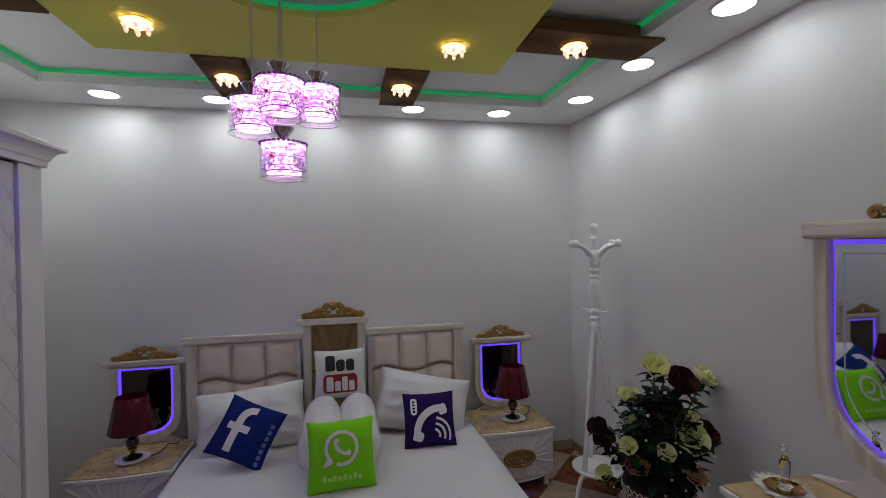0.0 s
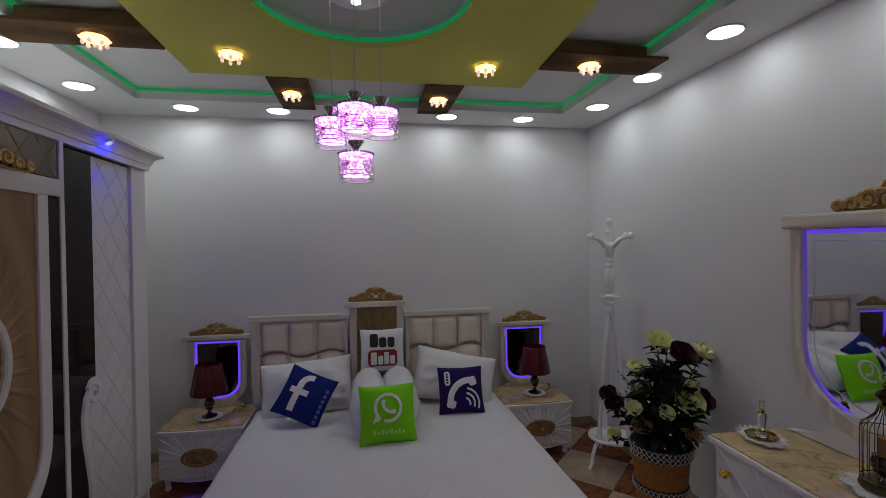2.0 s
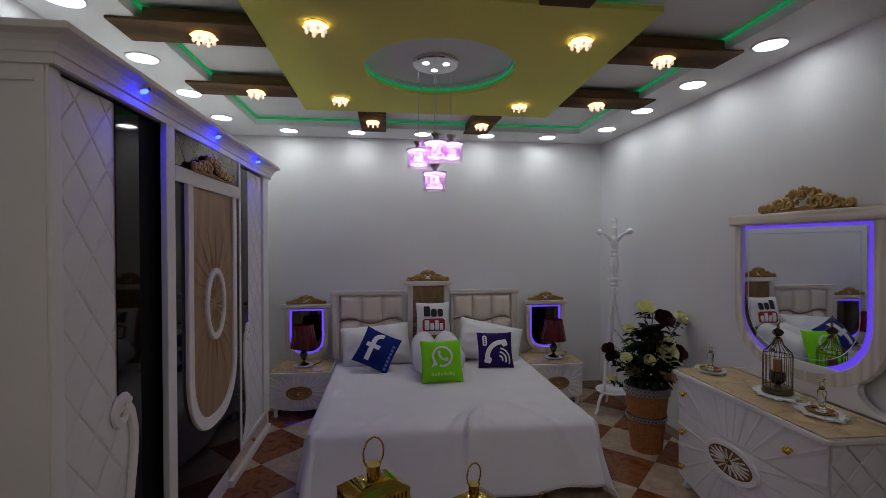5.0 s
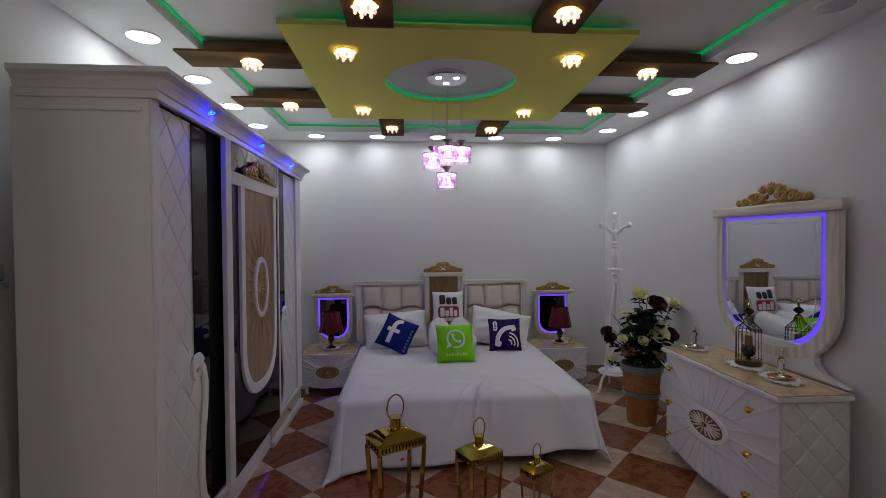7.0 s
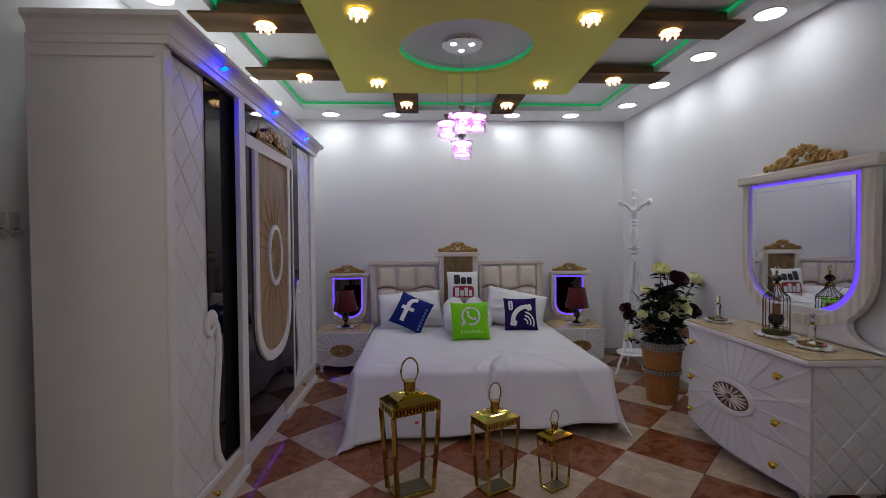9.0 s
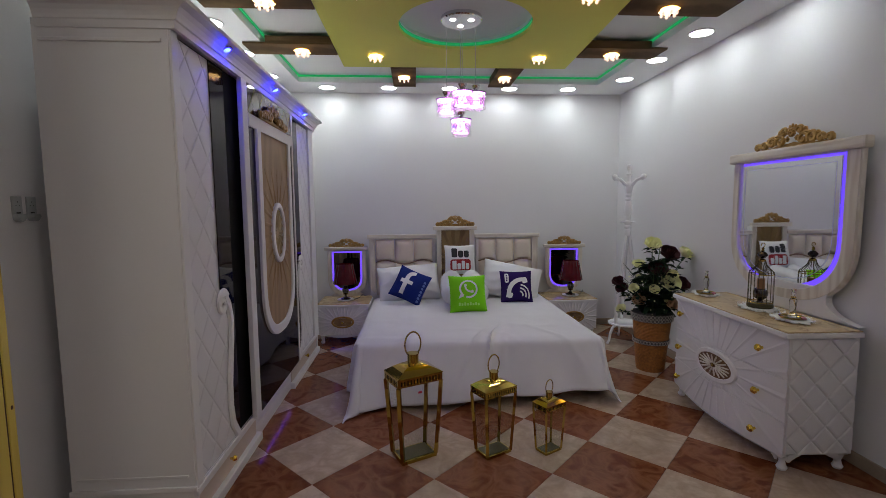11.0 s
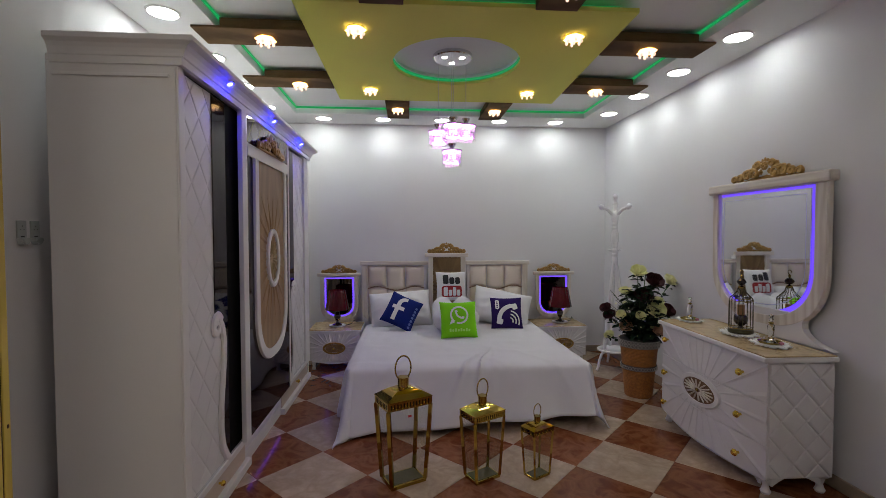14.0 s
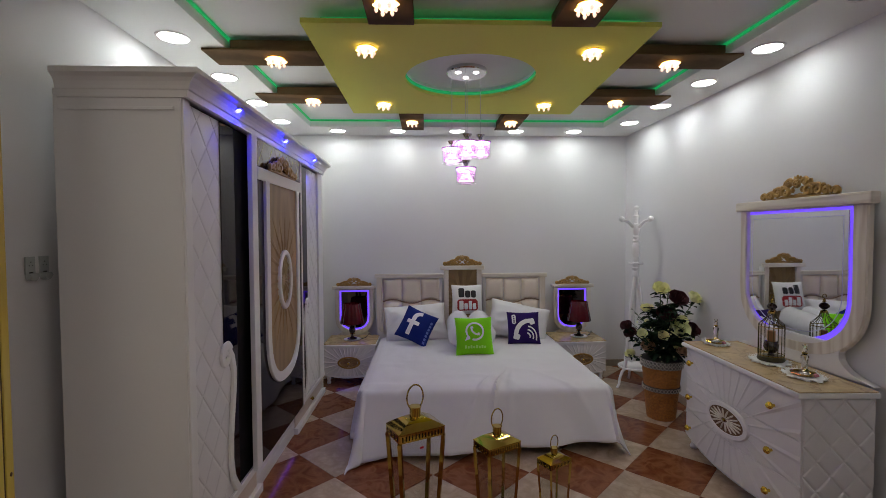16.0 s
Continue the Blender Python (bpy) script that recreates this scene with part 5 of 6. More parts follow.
def pendant(dx, dy, zc):
    """One hanging glass cylinder: flared cap, plate edged with beads, glass, rings drawn for reflections and an
    hourglass core.
    """
    z, h, r = zc + 0.053, 0.108, 0.076
    part("cord", tube([(dx, dy, -0.030), (dx, dy, z + 0.05)], 0.0022, 6), GREYCORD, ch)
    p = part("cap", lathe([(0.0, z + 0.060), (0.035, z + 0.058), (0.034, z + 0.052), (0.011, z + 0.022), (0.010, z + 0.012), (0.018, z + 0.008), (0.070, z + 0.005), (0.072, z + 0.001), (0.0, z + 0.001)], 28, (dx, dy, 0)), CHROME, ch, "chrome flared cap", True)
    part("glass_cylinder", lathe([(r, z), (r, z - h), (r - 0.003, z - h), (r - 0.003, z), (r, z)], 36, (dx, dy, 0)), CLEAR_PANE, p, "clear glass cylinder", True).visible_shadow = False
    part("glass_rim", tube([(dx + r * math.cos(2 * math.pi * i / 36), dy + r * math.sin(2 * math.pi * i / 36), z - h) for i in range(36)], 0.0012, 6, None, True), CHROME, p, "bright lower rim", True)
    # emitting rings imitate the core's reflection in the plate's mirrored underside
    for q in (0.066, 0.052, 0.038):
        part("light_ring", tube([(dx + q * math.cos(2 * math.pi * i / 36), dy + q * math.sin(2 * math.pi * i / 36), z - 0.006) for i in range(36)], 0.0040, 6, None, True), G_PEND, p, "glowing ring imitating a reflection in the plate", True)
    part("glow_core", lathe([(0.0, z - 0.016), (0.024, z - 0.018), (0.028, z - 0.034), (0.031, z - 0.054), (0.040, z - 0.070), (0.054, z - 0.080), (0.054, z - 0.092), (0.0, z - 0.094)], 28, (dx, dy, 0)), G_PEND, p, "pink-white glowing core", True)
    for q, zz in ((0.032, -0.038), (0.042, -0.066), (0.058, -0.086)):
        part("hoop", tube([(dx + q * math.cos(2 * math.pi * i / 28), dy + q * math.sin(2 * math.pi * i / 28), z + zz) for i in range(28)], 0.0020, 6, None, True), VIOLETCHROME, p, "violet mirrored hoop", True)
    b = bmesh.new()
    for k in range(30):
        a = 2 * math.pi * k / 30
        blob(b, (dx + 0.073 * math.cos(a), dy + 0.073 * math.sin(a), z + 0.005), 0.0050, 1)
    part("bead_edge", b, VIOLETCHROME, p, "edge of violet mirrored beads")
    b = bmesh.new()
    for k in range(15):
        a = 2 * math.pi * k / 15
        for m_ in range(4):
            rr_ = 0.063 if m_ % 2 else 0.058
            blob(b, (dx + rr_ * math.cos(a + 0.2 * (m_ % 2)), dy + rr_ * math.sin(a + 0.2 * (m_ % 2)), z - 0.020 - 0.019 * m_), 0.0060 if (k + m_) % 3 else 0.0080, 1)
    part("crystals", b, CRYSTAL, p, "strings of cut crystal beads").visible_shadow = False
    part("ornament", blob(bmesh.new(), (dx - 0.034, dy - 0.040, z - 0.040), 0.006), REDTAG, p, "tiny red ornament", True)


for x, y, z in ((0.148, 1.815, 2.150), (0.249, 1.690, 2.176), (0.356, 1.792, 2.192), (0.247, 1.776, 2.000)):
    pendant(x - 0.257, y - 1.80, z - ZC)


# ---- dresser ----
DX, DY0, DY1, DZ = 1.83, 0.625, 1.70, 0.775
ds = thing("dresser", "white three-drawer dresser carved with sun rays", "dresser", (2.039, 1.138, 0), (0, 0, -1.8))


def D(x, y, z):
    return (x - 2.04, y - 1.163, z)


def dbox(x0, x1, y0, y1, z0, z1, bevel=0.0, bm=None):
    return box(x0 - 2.04, x1 - 2.04, y0 - 1.163, y1 - 1.163, z0, z1, bevel, bm)


def dfront(u, v, w):
    f = (u - DY0) / (DY1 - DY0)
    bow = 0.065 * math.sin(math.pi * min(1, max(0, f))) * (1.0 - 0.75 * max(0, (v - 0.1)) / 0.65)
    return D(DX + 0.022 - bow - w, u, v)


part("body", dbox(DX + 0.025, 2.231, DY0 + 0.012, DY1 - 0.012, 0.10, 0.738, 0.003), WHITE, ds)
zs = (0.088, 0.285, 0.515, 0.735)
rays = sunray(DY0 + 0.008, DY1 - 0.008, zs[0], zs[3], 1.163, 0.415, 0.10, 0.06, 24, 0.0055, lambda u, v, w: (u, v, w), 0.1, 0.14)
for k in range(3):
    bm2 = rays.copy()
    for co, no in (((0, zs[k] + 0.0025, 0), (0, 1, 0)), ((0, zs[k + 1] - 0.0025, 0), (0, -1, 0))):
        bmesh.ops.bisect_plane(bm2, geom=bm2.verts[:] + bm2.edges[:] + bm2.faces[:], plane_co=co, plane_no=no, clear_inner=True)
    for u in [DY0 + 0.1 * i for i in range(1, 11)]:
        bmesh.ops.bisect_plane(bm2, geom=bm2.verts[:] + bm2.edges[:] + bm2.faces[:], plane_co=(u, 0, 0), plane_no=(1, 0, 0))
    for q in bm2.verts:
        q.co = dfront(q.co.x, q.co.y, q.co.z)
    ex = bmesh.ops.extrude_edge_only(bm2, edges=[e for e in bm2.edges if e.is_boundary])
    for q in ex["geom"]:
        if isinstance(q, bmesh.types.BMVert):
            q.co.x = DX + 0.0245 - 2.04
    dr = part("drawer", bm2, QUILT, ds, "white drawer front with carved rays")
    for y in (0.80, 1.60):
        part("knob", lathe([(0.008, 0), (0.008, 0.012), (0.018, 0.019), (0.021, 0.029), (0.013, 0.040), (0, 0.043)], 16, dfront(y, (0.172, 0.395, 0.64)[k], 0.004), None, pose(0, 0, 0, 0, -90, 0)), KNOB, dr, "polished brass knob", True)
rays.free()
md_ = part("medallion", ringprism(ellipse(1.163, 0.41, 0.205, 0.098, 44), ellipse(1.163, 0.41, 0.165, 0.070, 44), 0.016, dfront, None, 0.005), WHITE, ds, "white oval ring", True)
part("rosette", prism(ellipse(1.163, 0.41, 0.166, 0.071, 40), 0.003, lambda u, v, w: dfront(u, v, w + 0.009)), DARKOAK, md_, "brown oval plate")
b = bmesh.new()
for k in range(18):
    a = 2 * math.pi * k / 18
    p0 = (1.163 + 0.03 * math.cos(a), 0.41 + 0.013 * math.sin(a))
    p1 = (1.163 + 0.15 * math.cos(a), 0.41 + 0.063 * math.sin(a))
    tube([dfront(p0[0] + (p1[0] - p0[0]) * i / 4, p0[1] + (p1[1] - p0[1]) * i / 4, 0.0145) for i in range(5)], [0.003, 0.0045, 0.005, 0.0055, 0.004], 6, b)
part("spokes", b, ASH, md_, "pale carved spokes", True)
part("boss", lathe([(0.010, 0), (0.010, 0.006), (0, 0.010)], 12, dfront(1.163, 0.41, 0.014), None, pose(0, 0, 0, 0, -90, 0)), BRASS, md_, smooth=True)
for y, s in ((DY0 + 0.0115, 1), (DY1 - 0.0115, -1)):
    quilted("quilted_side", ds, QUILT, "white side of padded diamonds", True, DX + 0.03, 2.227, 0.105, 0.735, 0.142, 0.155, 0.009, lambda u, v, w: D(u, y - s * w, v), 0.011)
ap = [(DY0 + 0.01 + (DY1 - DY0 - 0.02) * i / 16, 0.088 - 0.010 * math.sin(math.pi * i / 16)) for i in range(17)]
part("apron", prism(ap + [(DY1 - 0.01, 0.0875), (DY0 + 0.01, 0.0875)], -0.02, dfront), WHITE, ds)
part("top_edge", dbox(DX - 0.012, 2.236, DY0 - 0.012, DY1 + 0.012, 0.739, 0.768, 0.008), WHITE, ds)
part("marble_top", dbox(DX - 0.002, 2.231, DY0 - 0.003, DY1 + 0.003, 0.7685, DZ, 0.002), MARBLETOP, ds, "beige veined marble top")
for x in (DX + 0.055, 2.195):
    for y, s in ((DY0 + 0.05, 1), (DY1 - 0.05, -1)):
        b = lathe([(0.0, 0.0), (0.020, 0.002), (0.027, 0.016), (0.020, 0.030), (0.015, 0.050), (0.026, 0.085), (0.044, 0.0995)], 16, D(x, y, 0))
        ft = part("foot", b, WHITE, ds, "white turned foot", True)
        br = [(0.0, 0.0995), (0.0, 0.050), (0.014, 0.046), (0.024, 0.060), (0.034, 0.070), (0.050, 0.074), (0.060, 0.084), (0.078, 0.088), (0.085, 0.0995)]
        if x < 2.1:
            part("bracket", prism(br, 0.018, lambda u, v, w: D(x - 0.028 - w * 0.5 + 0.012, y + s * (0.012 + u), v), 0.003), WHITE, ft)
        part("bracket", prism(br, 0.018, lambda u, v, w: D(x + (0.012 + u) * (1 if x < 2.1 else -1), y - s * (0.024 + w * 0.5 - 0.012), v), 0.003), WHITE, ft)

# mirror standing on the dresser
MX = 2.262
mr_ = thing("dresser_mirror", "large U-shaped violet-lit mirror with whitewashed wood frame", "mirror", (MX, 1.148, DZ))


def mf(u, v, w):
    return (-w, u - 1.148, v - DZ)


part("frame", ringprism(arch_u(0.688, 1.638, 1.725, 0.838, 30, 0.48), arch_u(0.772, 1.580, 1.718, 0.908, 30, 0.48), 0.034, mf, None, 0.008), ASH, mr_, "whitewashed ash frame")
part("back_board", prism(arch_u(0.70, 1.60, 1.72, 0.86, 30, 0.48), -0.01, mf), BLACK, mr_)
gl = arch_u(0.805, 1.562, 1.697, 0.936, 30, 0.48)
part("light_ring", ringprism(arch_u(0.775, 1.577, 1.716, 0.911, 30, 0.48), arch_u(0.812, 1.555, 1.690, 0.943, 30, 0.48), 0.004, lambda u, v, w: mf(u, v, w + 0.002)), G_RING, mr_, "glowing violet light ring")
part("glass", prism(gl, 0.010, lambda u, v, w: mf(u, v, w + 0.0105), 0.004), MIRROR, mr_, "clear mirror with a bevelled edge")
for q in (0.030,):
    part("etched_line", ringprism(arch_u(0.805 + q, 1.562 - q, 1.697 - q, 0.936 + q, 30, 0.48), arch_u(0.809 + q, 1.558 - q, 1.693 - q, 0.940 + q, 30, 0.48), 0.0006, lambda u, v, w: mf(u, v, w + 0.0208)), ETCHED, mr_, "thin etched line")
part("top_rail", box(-0.058, -0.0005, 0.652 - 1.148, 1.662 - 1.148, 1.720 - DZ, 1.785 - DZ, 0.012), ASH_H, mr_)
part("crest", crest(0.60, 0.150, lambda u, v, w: (-0.014 - w, 1.150 - 1.148 + u, 1.783 - DZ + v), 0.020), GOLD, mr_, "carved antique gold crest", True)
pl = [(0.640, 0.7775), (0.66, 0.782), (0.70, 0.790), (0.75, 0.803), (0.79, 0.820), (0.82, 0.842), (0.838, 0.868), (0.842, 0.895), (0.832, 0.925), (0.815, 0.950)]
pl += [(2 * 1.148 - u, v) for u, v in reversed(pl)]
part("foot_board", prism(pl, 0.044, lambda u, v, w: mf(u, v, w - 0.012), 0.004), WHITE, mr_, "white curved foot")


# ---- things on the dresser ----
def doily(at, r0, r1, turn_, label):
    b = bmesh.new()
    n = 60
    ring = []
    for i in range(n):
        a = 2 * math.pi * i / n
        k = 1 + 0.10 * math.sin(8 * a) + 0.05 * math.sin(23 * a)
        ring.append((r0 * k * math.cos(a), r1 * k * math.sin(a)))
    lay = [[b.verts.new((u * s, v * s, z + 0.002 * math.sin(5 * i))) for i, (u, v) in enumerate(ring)] for s, z in ((1.0, 0.004), (0.97, 0.010), (0.6, 0.008), (0.15, 0.006))]
    for a, c in zip(lay, lay[1:]):
        for i in range(n):
            b.faces.new((a[i], a[(i + 1) % n], c[(i + 1) % n], c[i]))
    b.faces.new(lay[-1])
    b.faces.new(lay[0])
    b.transform(pose(0, 0, 0, 0, 0, turn_))
    ob = solo("doily", b, LACE, label, "doily", "lace doilies on the dresser", smooth=True)
    ob.location = at
    return ob


def fringe(at, r0, r1, turn_, count=420):
    b = bmesh.new()
    for i in range(count):
        a = random.uniform(0, 2 * math.pi)
        s = random.uniform(0.85, 1.0)
        p = Vector((r0 * s * math.cos(a), r1 * s * math.sin(a), 0.006))
        o = Vector((math.cos(a), math.sin(a), random.uniform(0.0, 0.7))) * random.uniform(0.012, 0.030)
        t_ = Vector((-math.sin(a), math.cos(a), 0)) * 0.0016
        b.faces.new([b.verts.new(p + t_), b.verts.new(p - t_), b.verts.new(p + o)])
    b.transform(pose(0, 0, 0, 0, 0, turn_))
    return b


TZ = DZ + 0.001
for at, r0, r1, tn in (((2.025, 1.590, TZ), 0.105, 0.075, 80), ((2.06, 1.125, TZ), 0.125, 0.095, 75), ((2.04, 0.845, TZ), 0.120, 0.085, 78)):
    ob = doily(at, r0, r1, tn, "small white fringed lace doily on the marble top")
    tagged(part("fringe", fringe(at, r0, r1, tn), LACE, ob, "fluffy white fringe"), kind="stuff")
for at in ((2.025, 1.590, TZ + 0.011), (2.04, 0.845, TZ + 0.011)):
    tray = thing("gold_tray", "small brass tray lying on a lace doily", "tray", at, (0, 0, 82), "brass trays")
    part("tray", lathe([(0.0, 0.0), (0.058, 0.0), (0.066, 0.008), (0.064, 0.011), (0.055, 0.004), (0.0, 0.003)], 8), BRASS, tray)
    bo = thing("perfume_bottle", "slim clear glass perfume bottle on a brass tray", "bottle", (at[0] - 0.005, at[1] - 0.01, at[2] + 0.0045), group="perfume bottles")
    bo.scale = (1.1, 1.1, 1.18)
    part("bottle", lathe([(0.0, 0.0), (0.022, 0.001), (0.024, 0.006), (0.014, 0.016), (0.012, 0.03), (0.015, 0.05), (0.017, 0.085), (0.012, 0.092), (0.0, 0.093)], 12), CLEAR, bo, smooth=True)
    part("collar", lathe([(0.010, 0.094), (0.013, 0.098), (0.010, 0.103)], 12), BRASS, bo, smooth=True)
    part("stopper", lathe([(0.0, 0.104), (0.008, 0.106), (0.011, 0.118), (0.006, 0.126), (0.013, 0.136), (0.0, 0.142)], 8), CLEAR, bo, smooth=True)
    rb = thing("ribbon_rose", "tiny pink fabric rose on a lace doily", "ornament", (at[0] + 0.02, at[1] - 0.055, at[2] - 0.003), group="fabric roses")
    part("petals", blob(blob(bmesh.new(), (0, 0, 0.012), 0.012, 1), (0.014, 0.004, 0.010), 0.009, 1), mat("pink_ribbon", (0.55, 0.20, 0.25), 0.7), rb, smooth=True)

cage = thing("birdcage", "small gilt wire birdcage lantern with dark beads", "birdcage", (2.075, 1.130, TZ + 0.011))
cage.scale = (1.0, 1.0, 1.10)
part("tray", lathe([(0.0, 0.0), (0.070, 0.0), (0.074, 0.008), (0.070, 0.022), (0.062, 0.026), (0.0, 0.026)], 28), BRASS_DARK, cage, "dark brass base", True)
for k in range(18):
    a = 2 * math.pi * k / 18
    c, s = math.cos(a), math.sin(a)
    pts = [(0.068 * c, 0.068 * s, 0.024), (0.068 * c, 0.068 * s, 0.19), (0.064 * c, 0.064 * s, 0.205), (0.045 * c, 0.045 * s, 0.222), (0.026 * c, 0.026 * s, 0.243), (0.018 * c, 0.018 * s, 0.268)]
    part("bar", tube(pts, 0.0015, 5), BRASS_DARK, cage, smooth=True)
for z in (0.03, 0.19):
    part("hoop", tube([(0.068 * math.cos(2 * math.pi * i / 28), 0.068 * math.sin(2 * math.pi * i / 28), z) for i in range(28)], 0.0022, 5, None, True), BRASS, cage, smooth=True)
part("dome_cap", lathe([(0.020, 0.262), (0.019, 0.272), (0.010, 0.280), (0.0, 0.280)], 20), BRASS, cage, smooth=True)
part("bead", lathe([(0.0, 0.280), (0.015, 0.284), (0.027, 0.296), (0.027, 0.306), (0.015, 0.318), (0.0, 0.322)], 16), AMBER, cage, "black faceted bead", False)
part("finial", lathe([(0.0, 0.321), (0.010, 0.324), (0.006, 0.330), (0.009, 0.336), (0.004, 0.342), (0.0, 0.343)], 14), BRASS, cage, smooth=True)
part("hook", tube([(0.012 * math.cos(a) , 0, 0.356 + 0.012 * math.sin(a)) for a in [radians(-90 + 290 * i / 14) for i in range(15)]], 0.0022, 6), BRASS, cage, smooth=True)
part("candle_cup", lathe([(0.0, 0.027), (0.020, 0.028), (0.012, 0.040), (0.030, 0.052), (0.040, 0.070), (0.040, 0.090), (0.034, 0.104), (0.036, 0.106), (0.030, 0.108), (0.0, 0.100)], 20), AMBER, cage, "dark polished cup", True)
part("candle", lathe([(0.022, 0.101), (0.021, 0.165), (0.0, 0.166)], 16), mat("honey_wax", (0.30, 0.15, 0.05), 0.4), cage, "honey-coloured candle", True)


# ---- coat stand ----
cs = thing("coat_stand", "white turned wooden coat stand with ball-tipped arms", "coat stand", (2.085, 2.97, 0))
part("column", lathe([(0, 1.12), (0.0268, 1.12), (0.0317, 1.13), (0.0317, 1.18), (0.0244, 1.19), (0.0317, 1.2), (0.0366, 1.215), (0.0268, 1.23), (0.0366, 1.245), (0.0366, 1.265), (0.022, 1.28), (0.0293, 1.3), (0.0268, 1.315), (0.0317, 1.33), (0.0403, 1.36), (0.0403, 1.42), (0.0317, 1.46), (0.0244, 1.475), (0.0317, 1.49), (0.022, 1.51), (0.0317, 1.53), (0.0244, 1.55), (0.0317, 1.57), (0.0366, 1.6), (0.0415, 1.63), (0.0342, 1.655), (0.022, 1.67), (0.022, 1.73), (0.0293, 1.745), (0.0195, 1.76), (0.0183, 1.785), (0.0268, 1.8), (0, 1.805)], 24), GLOSS_WHITE, cs, smooth=True)
part("finial", blob(bmesh.new(), (0, 0, 1.823), 0.028), GLOSS_WHITE, cs, smooth=True)
for k in range(4):
    a = radians(20 + 90 * k)
    c, s = math.cos(a), math.sin(a)
    pts = [(r * c, r * s, z) for r, z in ((0.020, 1.635), (0.045, 1.640), (0.080, 1.668), (0.110, 1.690), (0.150, 1.700), (0.175, 1.708))]
    arm = part("arm", tube(pts, [0.018, 0.019, 0.017, 0.015, 0.013, 0.013], 8), GLOSS_WHITE, cs, smooth=True)
    part("ball", blob(bmesh.new(), (0.186 * c, 0.186 * s, 1.713), 0.028), GLOSS_WHITE, arm, smooth=True)
    peg = part("peg", tube([(0.02 * c, 0.02 * s, 1.258), (0.10 * c, 0.10 * s, 1.262)], [0.008, 0.006], 7), GLOSS_WHITE, cs, smooth=True)
for k in range(3):
    a = radians(200 + 120 * k)
    c, s = math.cos(a), math.sin(a)
    part("leg", tube([(0.012 * c, 0.012 * s, 1.15), (0.030 * c, 0.030 * s, 1.05), (0.070 * c, 0.070 * s, 0.75), (0.075 * c, 0.075 * s, 0.70), (0.128 * c, 0.128 * s, 0.215)], [0.015, 0.017, 0.019, 0.015, 0.018], 10), GLOSS_WHITE, cs, smooth=True)
    part("foot", tube([(0.130 * c, 0.130 * s, 0.196), (0.165 * c, 0.165 * s, 0.17), (0.195 * c, 0.195 * s, 0.11), (0.205 * c, 0.205 * s, 0.05), (0.230 * c, 0.230 * s, 0.012)], [0.014, 0.014, 0.013, 0.012, 0.012], 8), GLOSS_WHITE, cs, smooth=True)
part("tray", lathe([(0.0, 0.193), (0.150, 0.193), (0.165, 0.199), (0.165, 0.212), (0.155, 0.217), (0.145, 0.210), (0.0, 0.208)], 36), GLOSS_WHITE, cs, "round white umbrella tray", True)


# ---- flower pot ----
pot = thing("flower_pot", "tall tapered rattan flower pot with braided bands", "flower pot", (1.955, 2.20, 0))
prof, z = [(0.0, 0.0), (0.112, 0.0)], 0.0
nrow = 40
for i in range(nrow):
    r = 0.115 + 0.045 * (i / nrow)
    prof += [(r - 0.0014, 0.005 + 0.5 * i / nrow), (r + 0.0014, 0.005 + 0.5 * (i + 0.5) / nrow)]
prof += [(0.160, 0.508), (0.150, 0.508), (0.140, 0.46), (0.0, 0.46)]
b = lathe(prof, 56)
for q in b.verts:
    if q.co.xy.length > 0.1:
        q.co.xy *= 1 + 0.010 * math.sin(56 * math.atan2(q.co.y, q.co.x) / 2 + q.co.z * 250)
part("basket", b, RATTAN, pot, "coiled orange-brown rattan", True)
for zc, hw in ((0.475, 0.034), (0.262, 0.020)):
    r = 0.115 + 0.045 * zc / 0.5 + 0.006
    part("band", lathe([(r - 0.004, zc - hw), (r, zc - hw), (r + 0.003, zc), (r + 0.001, zc + hw), (r - 0.004, zc + hw)], 40), ROPE_BLACK, pot, "black braided band", True)
    for ph in range(2 if hw < 0.03 else 4):
        pts = []
        for i in range(128):
            a = 2 * math.pi * i / 128
            pts.append(((r + 0.006) * math.cos(a), (r + 0.006) * math.sin(a), zc + (hw * 0.45 * (1 if ph > 1 else -1) if hw > 0.03 else 0) + (hw * (0.45 if hw > 0.03 else 0.8)) * math.sin(18 * a + math.pi * (ph % 2))))
        part("braid", tube(pts, 0.0026, 5, None, True), ROPE_WHITE, pot, "white braid", True)


def rose(r, layers=4, seed=0):
    """Cupped petals in rings round a tight heart."""
    rnd = random.Random(seed)
    b = bmesh.new()
    for L in range(layers):
        f = (L + 1) / layers
        npet = 3 + L
        for k in range(npet):
            a0 = 2 * math.pi * k / npet + L * 0.9 + rnd.uniform(-0.2, 0.2)
            w = 1.25 * math.pi / npet + 0.25
            open_ = 0.20 + 0.52 * f + rnd.uniform(-0.05, 0.08)
            g = []
            for i in range(5):
                row = []
                for j in range(5):
                    a = a0 + w * (i / 4 - 0.5) * 2 * 0.62
                    h = j / 4
                    rad = r * f * (0.20 + open_ * math.sin(h * 1.75) * 0.85) * (1 + 0.10 * abs(i - 2) / 2 * h)
                    zz = r * (h * (1.20 - 0.25 * f) - 0.35 - (0.10 * h * h * f) - 0.09 * abs(i - 2) * h)
                    row.append(b.verts.new((rad * math.cos(a), rad * math.sin(a), zz)))
                g.append(row)
            for i in range(4):
                for j in range(4):
                    b.faces.new((g[i][j], g[i + 1][j], g[i + 1][j + 1], g[i][j + 1]))
    blob(b, (0, 0, 0.0), r * 0.22, 1)
    return b


